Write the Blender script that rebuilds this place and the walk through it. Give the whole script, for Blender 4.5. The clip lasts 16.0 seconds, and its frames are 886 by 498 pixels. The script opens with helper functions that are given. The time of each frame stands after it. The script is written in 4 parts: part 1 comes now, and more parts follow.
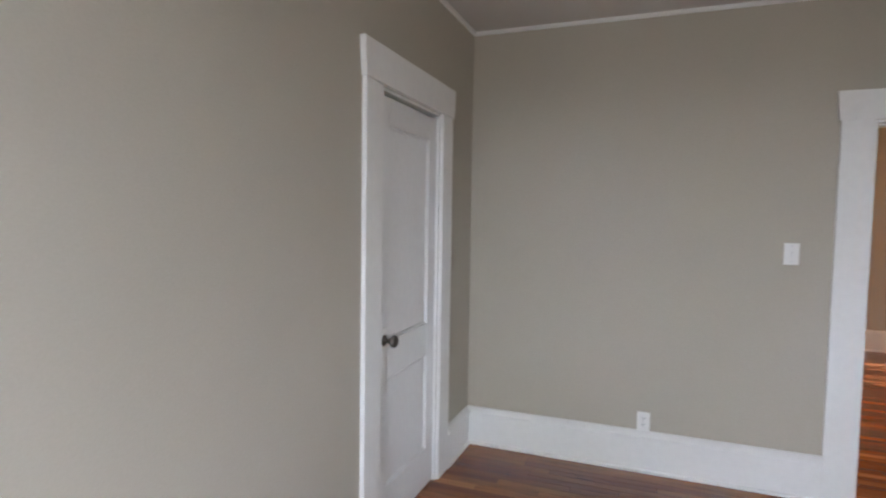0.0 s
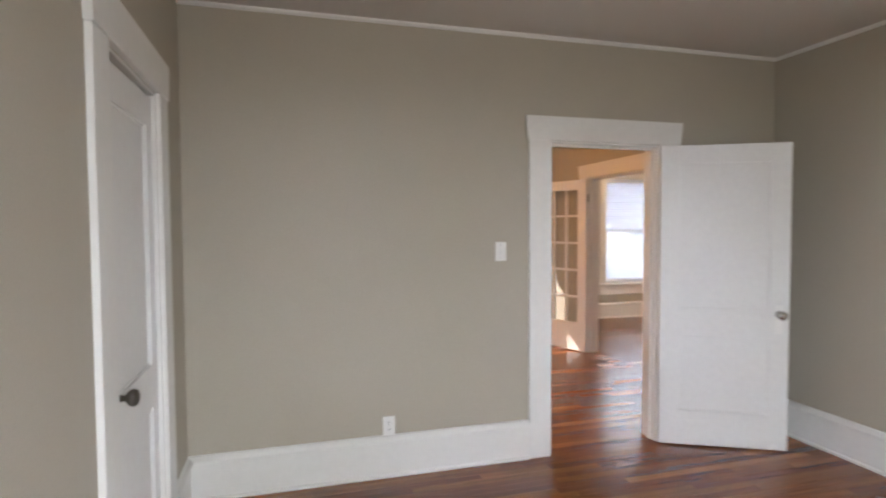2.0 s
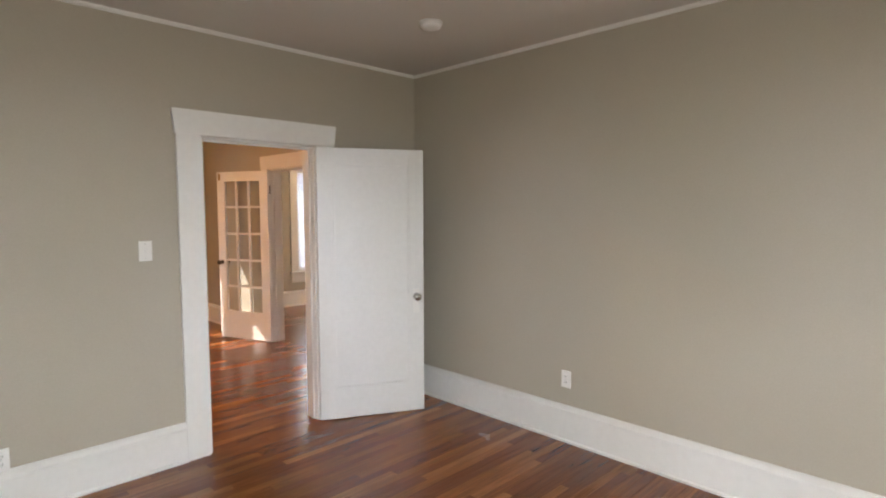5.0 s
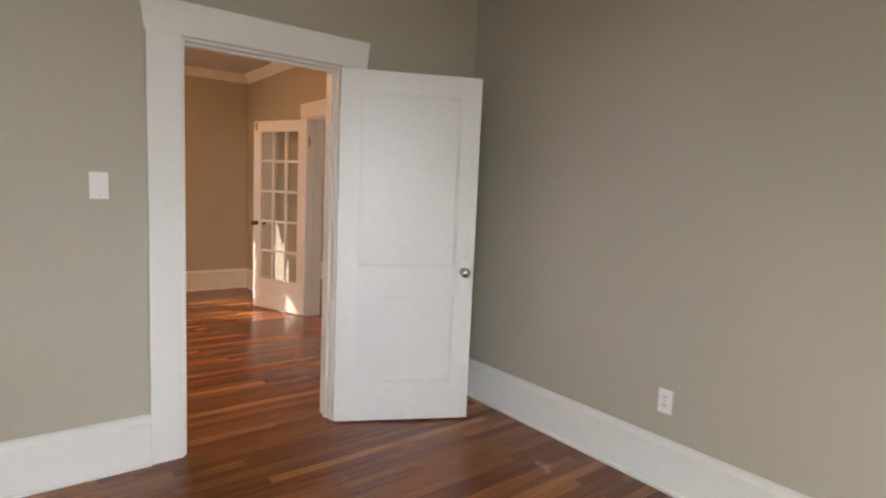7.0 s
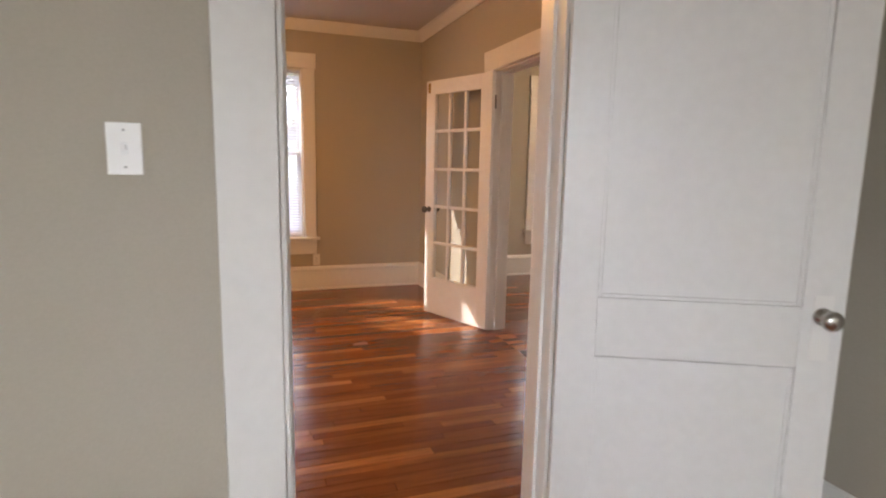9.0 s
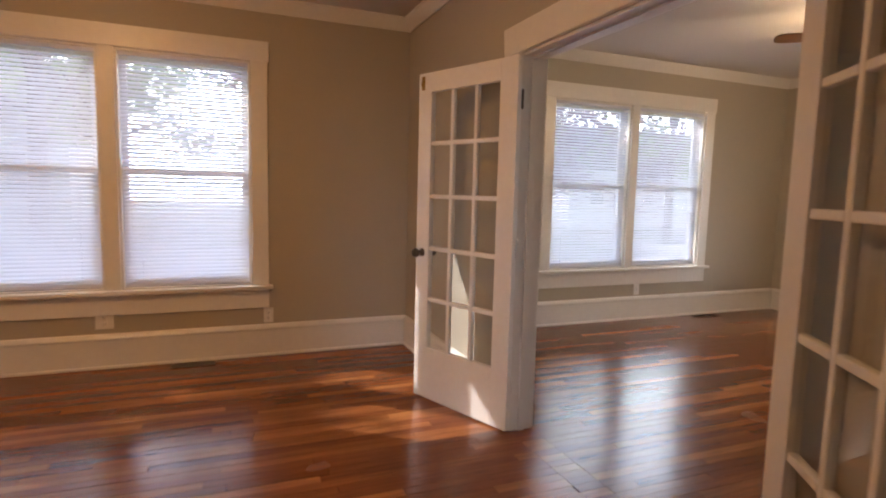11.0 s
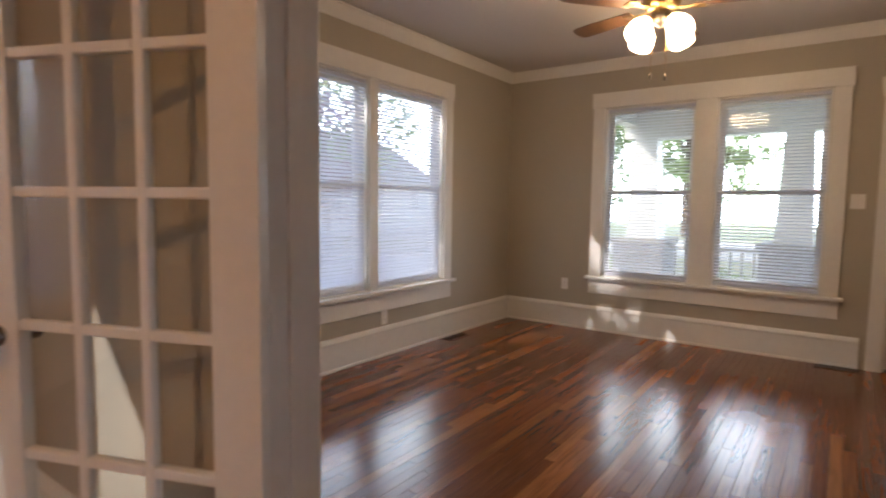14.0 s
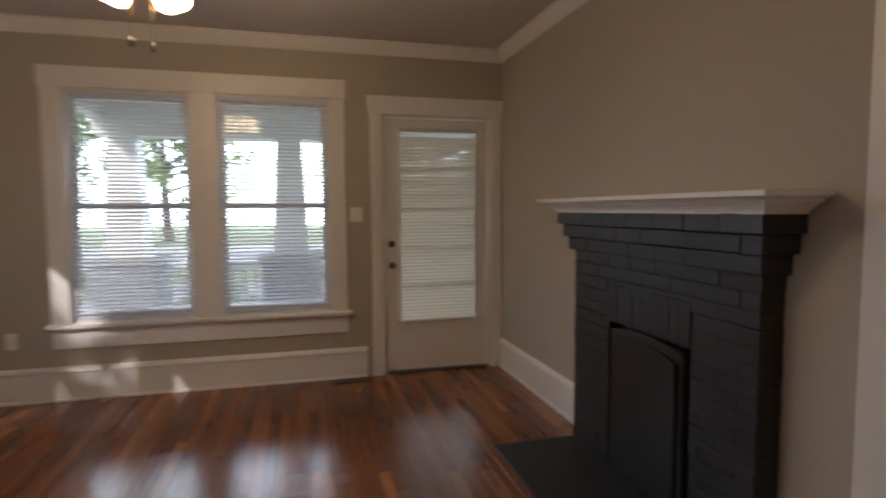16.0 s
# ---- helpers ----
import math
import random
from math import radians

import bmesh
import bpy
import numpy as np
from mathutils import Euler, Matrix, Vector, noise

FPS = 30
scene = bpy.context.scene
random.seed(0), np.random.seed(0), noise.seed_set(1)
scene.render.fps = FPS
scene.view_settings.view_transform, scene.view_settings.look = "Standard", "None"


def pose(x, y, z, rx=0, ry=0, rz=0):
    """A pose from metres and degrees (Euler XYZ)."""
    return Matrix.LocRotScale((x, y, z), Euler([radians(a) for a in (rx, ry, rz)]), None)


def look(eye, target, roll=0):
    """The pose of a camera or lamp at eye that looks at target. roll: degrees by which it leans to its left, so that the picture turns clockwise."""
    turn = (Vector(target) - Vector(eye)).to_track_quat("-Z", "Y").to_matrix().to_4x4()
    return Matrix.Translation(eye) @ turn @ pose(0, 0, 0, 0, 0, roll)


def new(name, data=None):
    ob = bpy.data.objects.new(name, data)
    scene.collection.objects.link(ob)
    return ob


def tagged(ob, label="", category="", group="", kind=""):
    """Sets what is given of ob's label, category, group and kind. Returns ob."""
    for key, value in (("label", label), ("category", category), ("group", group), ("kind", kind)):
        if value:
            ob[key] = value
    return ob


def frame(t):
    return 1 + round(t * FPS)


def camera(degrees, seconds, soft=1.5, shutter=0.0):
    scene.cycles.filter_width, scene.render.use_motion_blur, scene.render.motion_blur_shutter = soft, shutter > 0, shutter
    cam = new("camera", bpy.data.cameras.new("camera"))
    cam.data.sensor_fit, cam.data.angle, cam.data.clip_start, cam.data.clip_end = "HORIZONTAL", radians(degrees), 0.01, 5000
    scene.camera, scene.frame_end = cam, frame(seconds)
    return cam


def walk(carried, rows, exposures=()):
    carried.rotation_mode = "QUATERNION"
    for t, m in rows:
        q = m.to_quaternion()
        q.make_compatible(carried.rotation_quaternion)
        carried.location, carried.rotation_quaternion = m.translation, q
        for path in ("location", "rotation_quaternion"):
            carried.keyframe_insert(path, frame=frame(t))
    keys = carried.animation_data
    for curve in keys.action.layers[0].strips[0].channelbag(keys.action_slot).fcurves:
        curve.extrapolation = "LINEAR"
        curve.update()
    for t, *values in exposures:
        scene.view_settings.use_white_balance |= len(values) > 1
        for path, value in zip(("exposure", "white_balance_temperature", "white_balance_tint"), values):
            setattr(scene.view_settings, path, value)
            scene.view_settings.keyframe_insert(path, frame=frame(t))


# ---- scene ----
cam = camera(77.6, 16.0, 2.0, 0.5)
PATH = [
    (0, (0.765, 0.599, 1.512), (0.049, 2.463, 1.395), 0.9),
    (0.5, (0.549, 0.68, 1.488), (0.145, 2.638, 1.409), 0.1),
    (1, (0.514, 0.729, 1.419), (0.351, 2.722, 1.397), -0.4),
    (1.5, (0.37, 0.804, 1.47), (0.544, 2.795, 1.412), -0.4),
    (2, (0.163, 0.833, 1.499), (0.711, 2.755, 1.417), -0.3),
    (2.5, (0.079, 0.793, 1.525), (0.899, 2.615, 1.438), -0.8),
    (3, (0.104, 0.674, 1.574), (1.09, 2.411, 1.484), -1.1),
    (3.5, (0.087, 0.56, 1.553), (1.225, 2.203, 1.491), -1.5),
    (4, (0.14, 0.479, 1.569), (1.413, 2.019, 1.487), -1.8),
    (4.5, (0.264, 0.487, 1.600), (1.674, 1.900, 1.464), -0.4),
    (7, (1.167, 1.199, 1.385), (2.389, 2.768, 1.173), 2.5),
    (7.5, (1.332, 1.542, 1.366), (2.408, 3.212, 1.137), 1.8),
    (8, (1.454, 1.922, 1.33), (2.421, 3.658, 1.098), 2.3),
    (8.5, (1.597, 2.297, 1.323), (2.435, 4.093, 1.055), 2.5),
    (9, (1.71, 2.605, 1.312), (2.387, 4.464, 1.018), 1.1),
    (11.5, (2.189, 4.301, 1.327), (2.999, 6.12, 1.142), 2.0),
    (12, (2.311, 4.554, 1.304), (3.242, 6.314, 1.11), 1.7),
    (12.5, (2.45, 4.703, 1.306), (3.465, 6.412, 1.087), 0.5),
    (13, (2.576, 5.076, 1.332), (3.781, 6.655, 1.099), 0.3),
    (13.5, (2.74, 5.42, 1.293), (4.17, 6.804, 1.092), 0.1),
    (14, (2.819, 5.568, 1.276), (4.433, 6.738, 1.115), 0.8),
    (14.5, (3.051, 5.605, 1.363), (4.814, 6.536, 1.206), 1.2),
    (15, (3.291, 5.921, 1.371), (5.232, 6.381, 1.236), 0.7),
    (15.5, (3.459, 6.022, 1.414), (5.453, 5.968, 1.266), -0.3),
    (16, (3.796, 5.93, 1.383), (5.727, 5.429, 1.239), -0.3),
]
EXPOSURES = [(0.0, 1.0, 6000, 19), (1.0, 1.2, 6400, 19), (3.0, 1.05, 6450, 17), (4.5, 1.2, 6700, 16), (7.0, 1.12, 6750, 16), (9.0, 1.08, 6700, 18), (11.3, 0.52, 6350, 18), (12.5, 0.40, 6350, 18), (14.0, 0.18, 6250, 18), (15.0, -0.22, 6200, 18), (16.0, -0.32, 6150, 18)]
walk(cam, [(t, look(eye, target, roll)) for t, eye, target, roll in PATH], EXPOSURES)

# ---- world, sun, large lights ----
SUN_WAY = Vector((0.80, -0.62, -0.68)).normalized()
world = bpy.data.worlds.new("sky")
scene.world = world
world.use_nodes = True
sky = world.node_tree.nodes.new("ShaderNodeTexSky")
sky.sky_type = "NISHITA"
sky.sun_disc = False
sky.sun_elevation = math.asin(-SUN_WAY.z)
sky.sun_rotation = math.atan2(-SUN_WAY.x, -SUN_WAY.y)
world.node_tree.nodes["Background"].inputs[1].default_value = 0.15
world.node_tree.links.new(sky.outputs[0], world.node_tree.nodes["Background"].inputs[0])
sun = new("sun", bpy.data.lights.new("sun", "SUN"))
sun.data.energy, sun.data.angle, sun.data.color = 5.0, radians(0.6), (1.0, 0.93, 0.82)
sun.rotation_mode = "QUATERNION"
sun.rotation_quaternion = SUN_WAY.to_track_quat("-Z", "Y")
sun.location = (-6, 16, 12)


def window_fill_light(x, y, z, w, h, rx, rz, watts, colour):
    """An area lamp added in an opening, in place of the sky's light."""
    ob = new("window_fill_light", bpy.data.lights.new("window_fill_light", "AREA"))
    ob.data.shape, ob.data.size, ob.data.size_y = "RECTANGLE", w, h
    ob.data.energy, ob.data.color = watts, colour
    ob.matrix_world = pose(x, y, z, rx, 0, rz)
    return ob


# Fill lamps added in three unseen window openings to balance the bedroom walls.
window_fill_light(0.55, -0.78, 1.42, 0.85, 1.5, 88, 0, 9.5, (0.93, 0.955, 1.0))
window_fill_light(3.62, -0.15, 1.42, 0.85, 1.5, 84, 90, 5.5, (0.93, 0.955, 1.0))
window_fill_light(-0.40, -0.15, 1.42, 0.85, 1.5, 84, -90, 4.5, (0.93, 0.955, 1.0))


# ---- materials ----
def material(name, colour, rough=0.5, metal=0.0, vary=0.08, grain=40.0, bump=0.05, spec=0.5, stretch=(1, 1, 1), large=1.2, coat=0.0):
    """A surface with a fine and a coarse variation of colour, and a fine relief, in metres."""
    m = bpy.data.materials.new(name)
    m.use_nodes = True
    n, l = m.node_tree.nodes, m.node_tree.links
    b = n["Principled BSDF"]
    b.inputs["Metallic"].default_value = metal
    b.inputs["Specular IOR Level"].default_value = spec
    b.inputs["Coat Weight"].default_value = coat
    geo = n.new("ShaderNodeNewGeometry")
    sc = n.new("ShaderNodeVectorMath")
    sc.operation = "MULTIPLY"
    sc.inputs[1].default_value = stretch
    l.new(geo.outputs["Position"], sc.inputs[0])
    fine = n.new("ShaderNodeTexNoise")
    fine.inputs["Scale"].default_value, fine.inputs["Detail"].default_value = grain, 5
    coarse = n.new("ShaderNodeTexNoise")
    coarse.inputs["Scale"].default_value, coarse.inputs["Detail"].default_value = large, 3
    l.new(sc.outputs[0], fine.inputs["Vector"])
    l.new(geo.outputs["Position"], coarse.inputs["Vector"])
    mix = n.new("ShaderNodeMath")
    mix.operation = "ADD"
    l.new(fine.outputs["Fac"], mix.inputs[0])
    l.new(coarse.outputs["Fac"], mix.inputs[1])
    ramp = n.new("ShaderNodeMapRange")
    ramp.inputs["From Min"].default_value, ramp.inputs["From Max"].default_value = 0.6, 1.4
    ramp.inputs["To Min"].default_value, ramp.inputs["To Max"].default_value = 1 - vary, 1 + vary
    l.new(mix.outputs[0], ramp.inputs["Value"])
    tint = n.new("ShaderNodeVectorMath")
    tint.operation = "SCALE"
    tint.inputs[0].default_value = colour
    l.new(ramp.outputs[0], tint.inputs["Scale"])
    l.new(tint.outputs[0], b.inputs["Base Color"])
    rr = n.new("ShaderNodeMapRange")
    rr.inputs["To Min"].default_value, rr.inputs["To Max"].default_value = max(rough - 0.07, 0.02), min(rough + 0.07, 1)
    l.new(coarse.outputs["Fac"], rr.inputs["Value"])
    l.new(rr.outputs[0], b.inputs["Roughness"])
    if bump:
        bp = n.new("ShaderNodeBump")
        bp.inputs["Strength"].default_value, bp.inputs["Distance"].default_value = bump, 0.004
        l.new(fine.outputs["Fac"], bp.inputs["Height"])
        l.new(bp.outputs[0], b.inputs["Normal"])
    return m


PAINT = material("greige_wall_paint", (0.442, 0.402, 0.324), 0.6, vary=0.05, grain=140, bump=0.10)
CEIL = material("ceiling_paint", (0.62, 0.59, 0.545), 0.75, vary=0.04, grain=90, bump=0.12)
TRIM = material("white_gloss_trim_paint", (0.78, 0.77, 0.735), 0.32, vary=0.04, grain=25, bump=0.04)
DOORP = material("white_door_paint", (0.77, 0.765, 0.745), 0.34, vary=0.04, grain=30, bump=0.02)
PLATE = material("white_plastic_plate", (0.82, 0.81, 0.78), 0.3, vary=0.02, bump=0)
SLOT = material("dark_plastic_slot", (0.03, 0.03, 0.03), 0.5, vary=0.02, bump=0)
NICKEL = material("satin_nickel", (0.50, 0.48, 0.45), 0.28, 1.0, vary=0.06, grain=60)
DARKMETAL = material("aged_dark_metal", (0.13, 0.115, 0.10), 0.38, 0.9, vary=0.2, grain=60)
BRASS = material("antique_brass", (0.42, 0.28, 0.11), 0.3, 1.0, vary=0.15, grain=50)
BRICKP = material("charcoal_painted_brick", (0.017, 0.018, 0.022), 0.42, vary=0.25, grain=60, bump=0.6, large=5)
MORTAR = material("charcoal_painted_mortar", (0.020, 0.021, 0.024), 0.6, vary=0.25, grain=120, bump=0.6)
IRON = material("black_painted_panel", (0.016, 0.016, 0.018), 0.33, vary=0.2, grain=30, bump=0.1)
HEARTH = material("charcoal_painted_hearth", (0.015, 0.016, 0.019), 0.5, vary=0.2, grain=35, bump=0.3)
SLATM = material("white_slat_sky_tint", (0.80, 0.80, 0.79), 0.35, vary=0.02, bump=0)
_n, _l = SLATM.node_tree.nodes, SLATM.node_tree.links
_t, _m = _n.new("ShaderNodeBsdfTranslucent"), _n.new("ShaderNodeMixShader")
# The blue of the sky's light is put into this transmitted colour.
_t.inputs[0].default_value = (0.60, 0.68, 0.95, 1)
_m.inputs[0].default_value = 0.32
_l.new(_n["Principled BSDF"].outputs[0], _m.inputs[1])
_l.new(_t.outputs[0], _m.inputs[2])
_l.new(_m.outputs[0], _n["Material Output"].inputs[0])
# Darker, yellower copy of the slat, with the porch's shade in its colour.
SHADED_SLAT = material("shaded_vinyl_slat", (0.70, 0.66, 0.56), 0.4, vary=0.03, bump=0)
_n, _l = SHADED_SLAT.node_tree.nodes, SHADED_SLAT.node_tree.links
_t, _m = _n.new("ShaderNodeBsdfTranslucent"), _n.new("ShaderNodeMixShader")
_t.inputs[0].default_value = (0.62, 0.60, 0.50, 1)
_m.inputs[0].default_value = 0.14
_l.new(_n["Principled BSDF"].outputs[0], _m.inputs[1])
_l.new(_t.outputs[0], _m.inputs[2])
_l.new(_m.outputs[0], _n["Material Output"].inputs[0])
SASH = material("white_sash_paint", (0.78, 0.78, 0.76), 0.35, vary=0.04, grain=25, bump=0.04)
BLADE = material("walnut_fan_blade", (0.10, 0.052, 0.026), 0.35, vary=0.3, grain=30, stretch=(0.2, 1, 1), bump=0.1)
SUBFLOOR = material("dark_joint", (0.03, 0.014, 0.007), 0.7, vary=0.2)
VENT = material("brown_metal_register", (0.055, 0.04, 0.03), 0.4, 0.6, vary=0.2)
CONCRETE = material("porch_concrete", (0.36, 0.35, 0.33), 0.85, vary=0.15, grain=30, bump=0.3)
LAWN = material("lawn", (0.15, 0.17, 0.075), 0.9, vary=0.45, grain=6, bump=0.6, large=0.4)
ASPHALT = material("asphalt", (0.06, 0.06, 0.062), 0.85, vary=0.2, grain=40, bump=0.4)
DRIVE = material("pale_concrete_drive", (0.42, 0.41, 0.38), 0.85, vary=0.15, grain=20, bump=0.3)
BARK = material("bark", (0.10, 0.075, 0.055), 0.9, vary=0.4, grain=14, bump=1.0, stretch=(1, 1, 0.25))
LEAF = material("leaf", (0.11, 0.16, 0.055), 0.55, vary=0.5, grain=1.5, bump=0)
LEAF_RED = material("purple_plum_leaf", (0.09, 0.05, 0.07), 0.55, vary=0.5, grain=1.5, bump=0)
for _leaf, _c in ((LEAF, (0.34, 0.44, 0.16, 1)), (LEAF_RED, (0.34, 0.22, 0.32, 1))):
    _n, _l = _leaf.node_tree.nodes, _leaf.node_tree.links
    _t, _m = _n.new("ShaderNodeBsdfTranslucent"), _n.new("ShaderNodeMixShader")
    _t.inputs[0].default_value = _c
    _m.inputs[0].default_value = 0.5
    _l.new(_n["Principled BSDF"].outputs[0], _m.inputs[1])
    _l.new(_t.outputs[0], _m.inputs[2])
    _l.new(_m.outputs[0], _n["Material Output"].inputs[0])
SIDING = material("pale_siding", (0.62, 0.62, 0.60), 0.7, vary=0.08, grain=10)
ROOF = material("grey_shingle", (0.12, 0.115, 0.11), 0.9, vary=0.3, grain=12, bump=0.5)
PIERM = material("grey_painted_brick", (0.30, 0.30, 0.31), 0.85, vary=0.3, grain=20, bump=0.5)
DARKGLASS = material("dark_window_glass", (0.04, 0.05, 0.06), 0.08, vary=0.1, bump=0)
CHAIRM = material("grey_porch_wicker", (0.16, 0.16, 0.17), 0.6, vary=0.2, grain=60, bump=0.5)


def glass_material():
    m = bpy.data.materials.new("window_glass")
    m.use_nodes = True
    n, l = m.node_tree.nodes, m.node_tree.links
    n.remove(n["Principled BSDF"])
    out = n["Material Output"]
    tr, gl, mx, lw = (n.new(k) for k in ("ShaderNodeBsdfTransparent", "ShaderNodeBsdfGlossy", "ShaderNodeMixShader", "ShaderNodeLayerWeight"))
    tr.inputs[0].default_value = (0.97, 0.98, 0.975, 1)
    gl.inputs["Roughness"].default_value = 0.01
    power, part_of = n.new("ShaderNodeMath"), n.new("ShaderNodeMath")
    power.operation, part_of.operation = "POWER", "MULTIPLY_ADD"
    power.inputs[1].default_value = 4.0
    part_of.inputs[1].default_value, part_of.inputs[2].default_value = 0.6, 0.03
    lw.inputs[0].default_value = 0.5
    l.new(lw.outputs["Facing"], power.inputs[0])
    l.new(power.outputs[0], part_of.inputs[0])
    l.new(part_of.outputs[0], mx.inputs[0])
    l.new(tr.outputs[0], mx.inputs[1])
    l.new(gl.outputs[0], mx.inputs[2])
    l.new(mx.outputs[0], out.inputs[0])
    return m


GLASS = glass_material()


def glow_material(name, colour, strength):
    m = bpy.data.materials.new(name)
    m.use_nodes = True
    b = m.node_tree.nodes["Principled BSDF"]
    b.inputs["Base Color"].default_value = (0.85, 0.82, 0.76, 1)
    b.inputs["Emission Color"].default_value = (*colour, 1)
    b.inputs["Emission Strength"].default_value = strength
    return m


SHADE = glow_material("lit_frosted_glass", (1.0, 0.70, 0.38), 42.0)
DOME = glow_material("lit_opal_dome", (1.0, 0.52, 0.18), 100.0)


def floor_material():
    """Heart pine or oak strip flooring under worn polyurethane: every board its own tone, with grain along x."""
    m = bpy.data.materials.new("strip_floor_wood")
    m.use_nodes = True
    n, l = m.node_tree.nodes, m.node_tree.links
    b = n["Principled BSDF"]
    geo, info = n.new("ShaderNodeNewGeometry"), n.new("ShaderNodeObjectInfo")
    add = n.new("ShaderNodeMath")
    add.operation = "ADD"
    l.new(geo.outputs["Random Per Island"], add.inputs[0])
    l.new(info.outputs["Random"], add.inputs[1])
    fr = n.new("ShaderNodeMath")
    fr.operation = "FRACT"
    l.new(add.outputs[0], fr.inputs[0])
    tone = n.new("ShaderNodeValToRGB")
    e = tone.color_ramp.elements
    e[0].position, e[0].color = 0.0, (0.140, 0.042, 0.013, 1)
    e[1].position, e[1].color = 1.0, (0.36, 0.148, 0.048, 1)
    for p, c in ((0.25, (0.165, 0.050, 0.0155, 1)), (0.6, (0.205, 0.066, 0.020, 1)), (0.85, (0.265, 0.095, 0.029, 1))):
        k = e.new(p)
        k.color = c
    l.new(fr.outputs[0], tone.inputs[0])
    shift = n.new("ShaderNodeVectorMath")
    shift.operation = "MULTIPLY_ADD"
    shift.inputs[1].default_value = (1.2, 26, 1)
    l.new(geo.outputs["Position"], shift.inputs[0])
    comb = n.new("ShaderNodeCombineXYZ")
    big = n.new("ShaderNodeMath")
    big.operation = "MULTIPLY"
    big.inputs[1].default_value = 37.0
    l.new(fr.outputs[0], big.inputs[0])
    l.new(big.outputs[0], comb.inputs[0])
    l.new(big.outputs[0], comb.inputs[2])
    l.new(comb.outputs[0], shift.inputs[2])
    grain = n.new("ShaderNodeTexNoise")
    grain.inputs["Scale"].default_value, grain.inputs["Detail"].default_value, grain.inputs["Distortion"].default_value = 3.0, 7, 0.7
    l.new(shift.outputs[0], grain.inputs["Vector"])
    gr = n.new("ShaderNodeMapRange")
    gr.inputs["From Min"].default_value, gr.inputs["From Max"].default_value = 0.3, 0.7
    gr.inputs["To Min"].default_value, gr.inputs["To Max"].default_value = 0.70, 1.28
    l.new(grain.outputs["Fac"], gr.inputs["Value"])
    stain = n.new("ShaderNodeTexNoise")
    stain.inputs["Scale"].default_value, stain.inputs["Detail"].default_value = 1.1, 4
    l.new(geo.outputs["Position"], stain.inputs["Vector"])
    st = n.new("ShaderNodeMapRange")
    st.inputs["From Min"].default_value, st.inputs["From Max"].default_value = 0.3, 0.7
    st.inputs["To Min"].default_value, st.inputs["To Max"].default_value = 0.78, 1.2
    l.new(stain.outputs["Fac"], st.inputs["Value"])
    mul = n.new("ShaderNodeMath")
    mul.operation = "MULTIPLY"
    l.new(gr.outputs[0], mul.inputs[0])
    l.new(st.outputs[0], mul.inputs[1])
    tint = n.new("ShaderNodeVectorMath")
    tint.operation = "SCALE"
    l.new(tone.outputs[0], tint.inputs[0])
    l.new(mul.outputs[0], tint.inputs["Scale"])
    l.new(tint.outputs[0], b.inputs["Base Color"])
    ro = n.new("ShaderNodeMapRange")
    ro.inputs["To Min"].default_value, ro.inputs["To Max"].default_value = 0.20, 0.31
    l.new(stain.outputs["Fac"], ro.inputs["Value"])
    l.new(ro.outputs[0], b.inputs["Roughness"])
    wav = n.new("ShaderNodeTexNoise")
    wav.inputs["Scale"].default_value, wav.inputs["Detail"].default_value = 9.0, 2
    l.new(geo.outputs["Position"], wav.inputs["Vector"])
    hs = n.new("ShaderNodeMath")
    hs.operation = "MULTIPLY_ADD"
    hs.inputs[1].default_value = 2.2
    l.new(wav.outputs["Fac"], hs.inputs[0])
    l.new(grain.outputs["Fac"], hs.inputs[2])
    bp = n.new("ShaderNodeBump")
    bp.inputs["Strength"].default_value, bp.inputs["Distance"].default_value = 0.13, 0.003
    l.new(hs.outputs[0], bp.inputs["Height"])
    l.new(bp.outputs[0], b.inputs["Normal"])
    b.inputs["Specular IOR Level"].default_value = 0.38
    b.inputs["Coat Weight"].default_value = 0.25
    b.inputs["Coat Roughness"].default_value = 0.16
    return m


FLOORWOOD = floor_material()


# ---- mesh helpers ----
def part(name, bm, mat, parent=None, label=""):
    me = bpy.data.meshes.new(name)
    bmesh.ops.recalc_face_normals(bm, faces=bm.faces)
    bm.to_mesh(me)
    bm.free()
    me.materials.append(mat)
    ob = new(name, me)
    if parent is not None:
        ob.parent = parent
    if label:
        ob["label"] = label
    return ob


def thing(name, m, label, category, group=""):
    """An Empty at a thing's base, which its parts hang from."""
    ob = new(name)
    ob.empty_display_size = 0.1
    ob.matrix_basis = m
    return tagged(ob, label, category, group)


def structure(name, bm, mat, label="", category=""):
    return tagged(part(name, bm, mat), label, category, kind="structure")


def box(bm, x0, y0, z0, x1, y1, z1, bevel=0.0):
    v = bmesh.ops.create_cube(bm, size=1.0)["verts"]
    for p in v:
        p.co = Vector(((x0 + x1) / 2 + p.co.x * (x1 - x0), (y0 + y1) / 2 + p.co.y * (y1 - y0), (z0 + z1) / 2 + p.co.z * (z1 - z0)))
    if bevel:
        es = list({e for p in v for e in p.link_edges})
        bmesh.ops.bevel(bm, geom=es, offset=bevel, segments=2, affect="EDGES", profile=0.5)
    return bm


def boxes(*bs, bevel=0.0):
    bm = bmesh.new()
    for b in bs:
        box(bm, *b, bevel=bevel)
    return bm


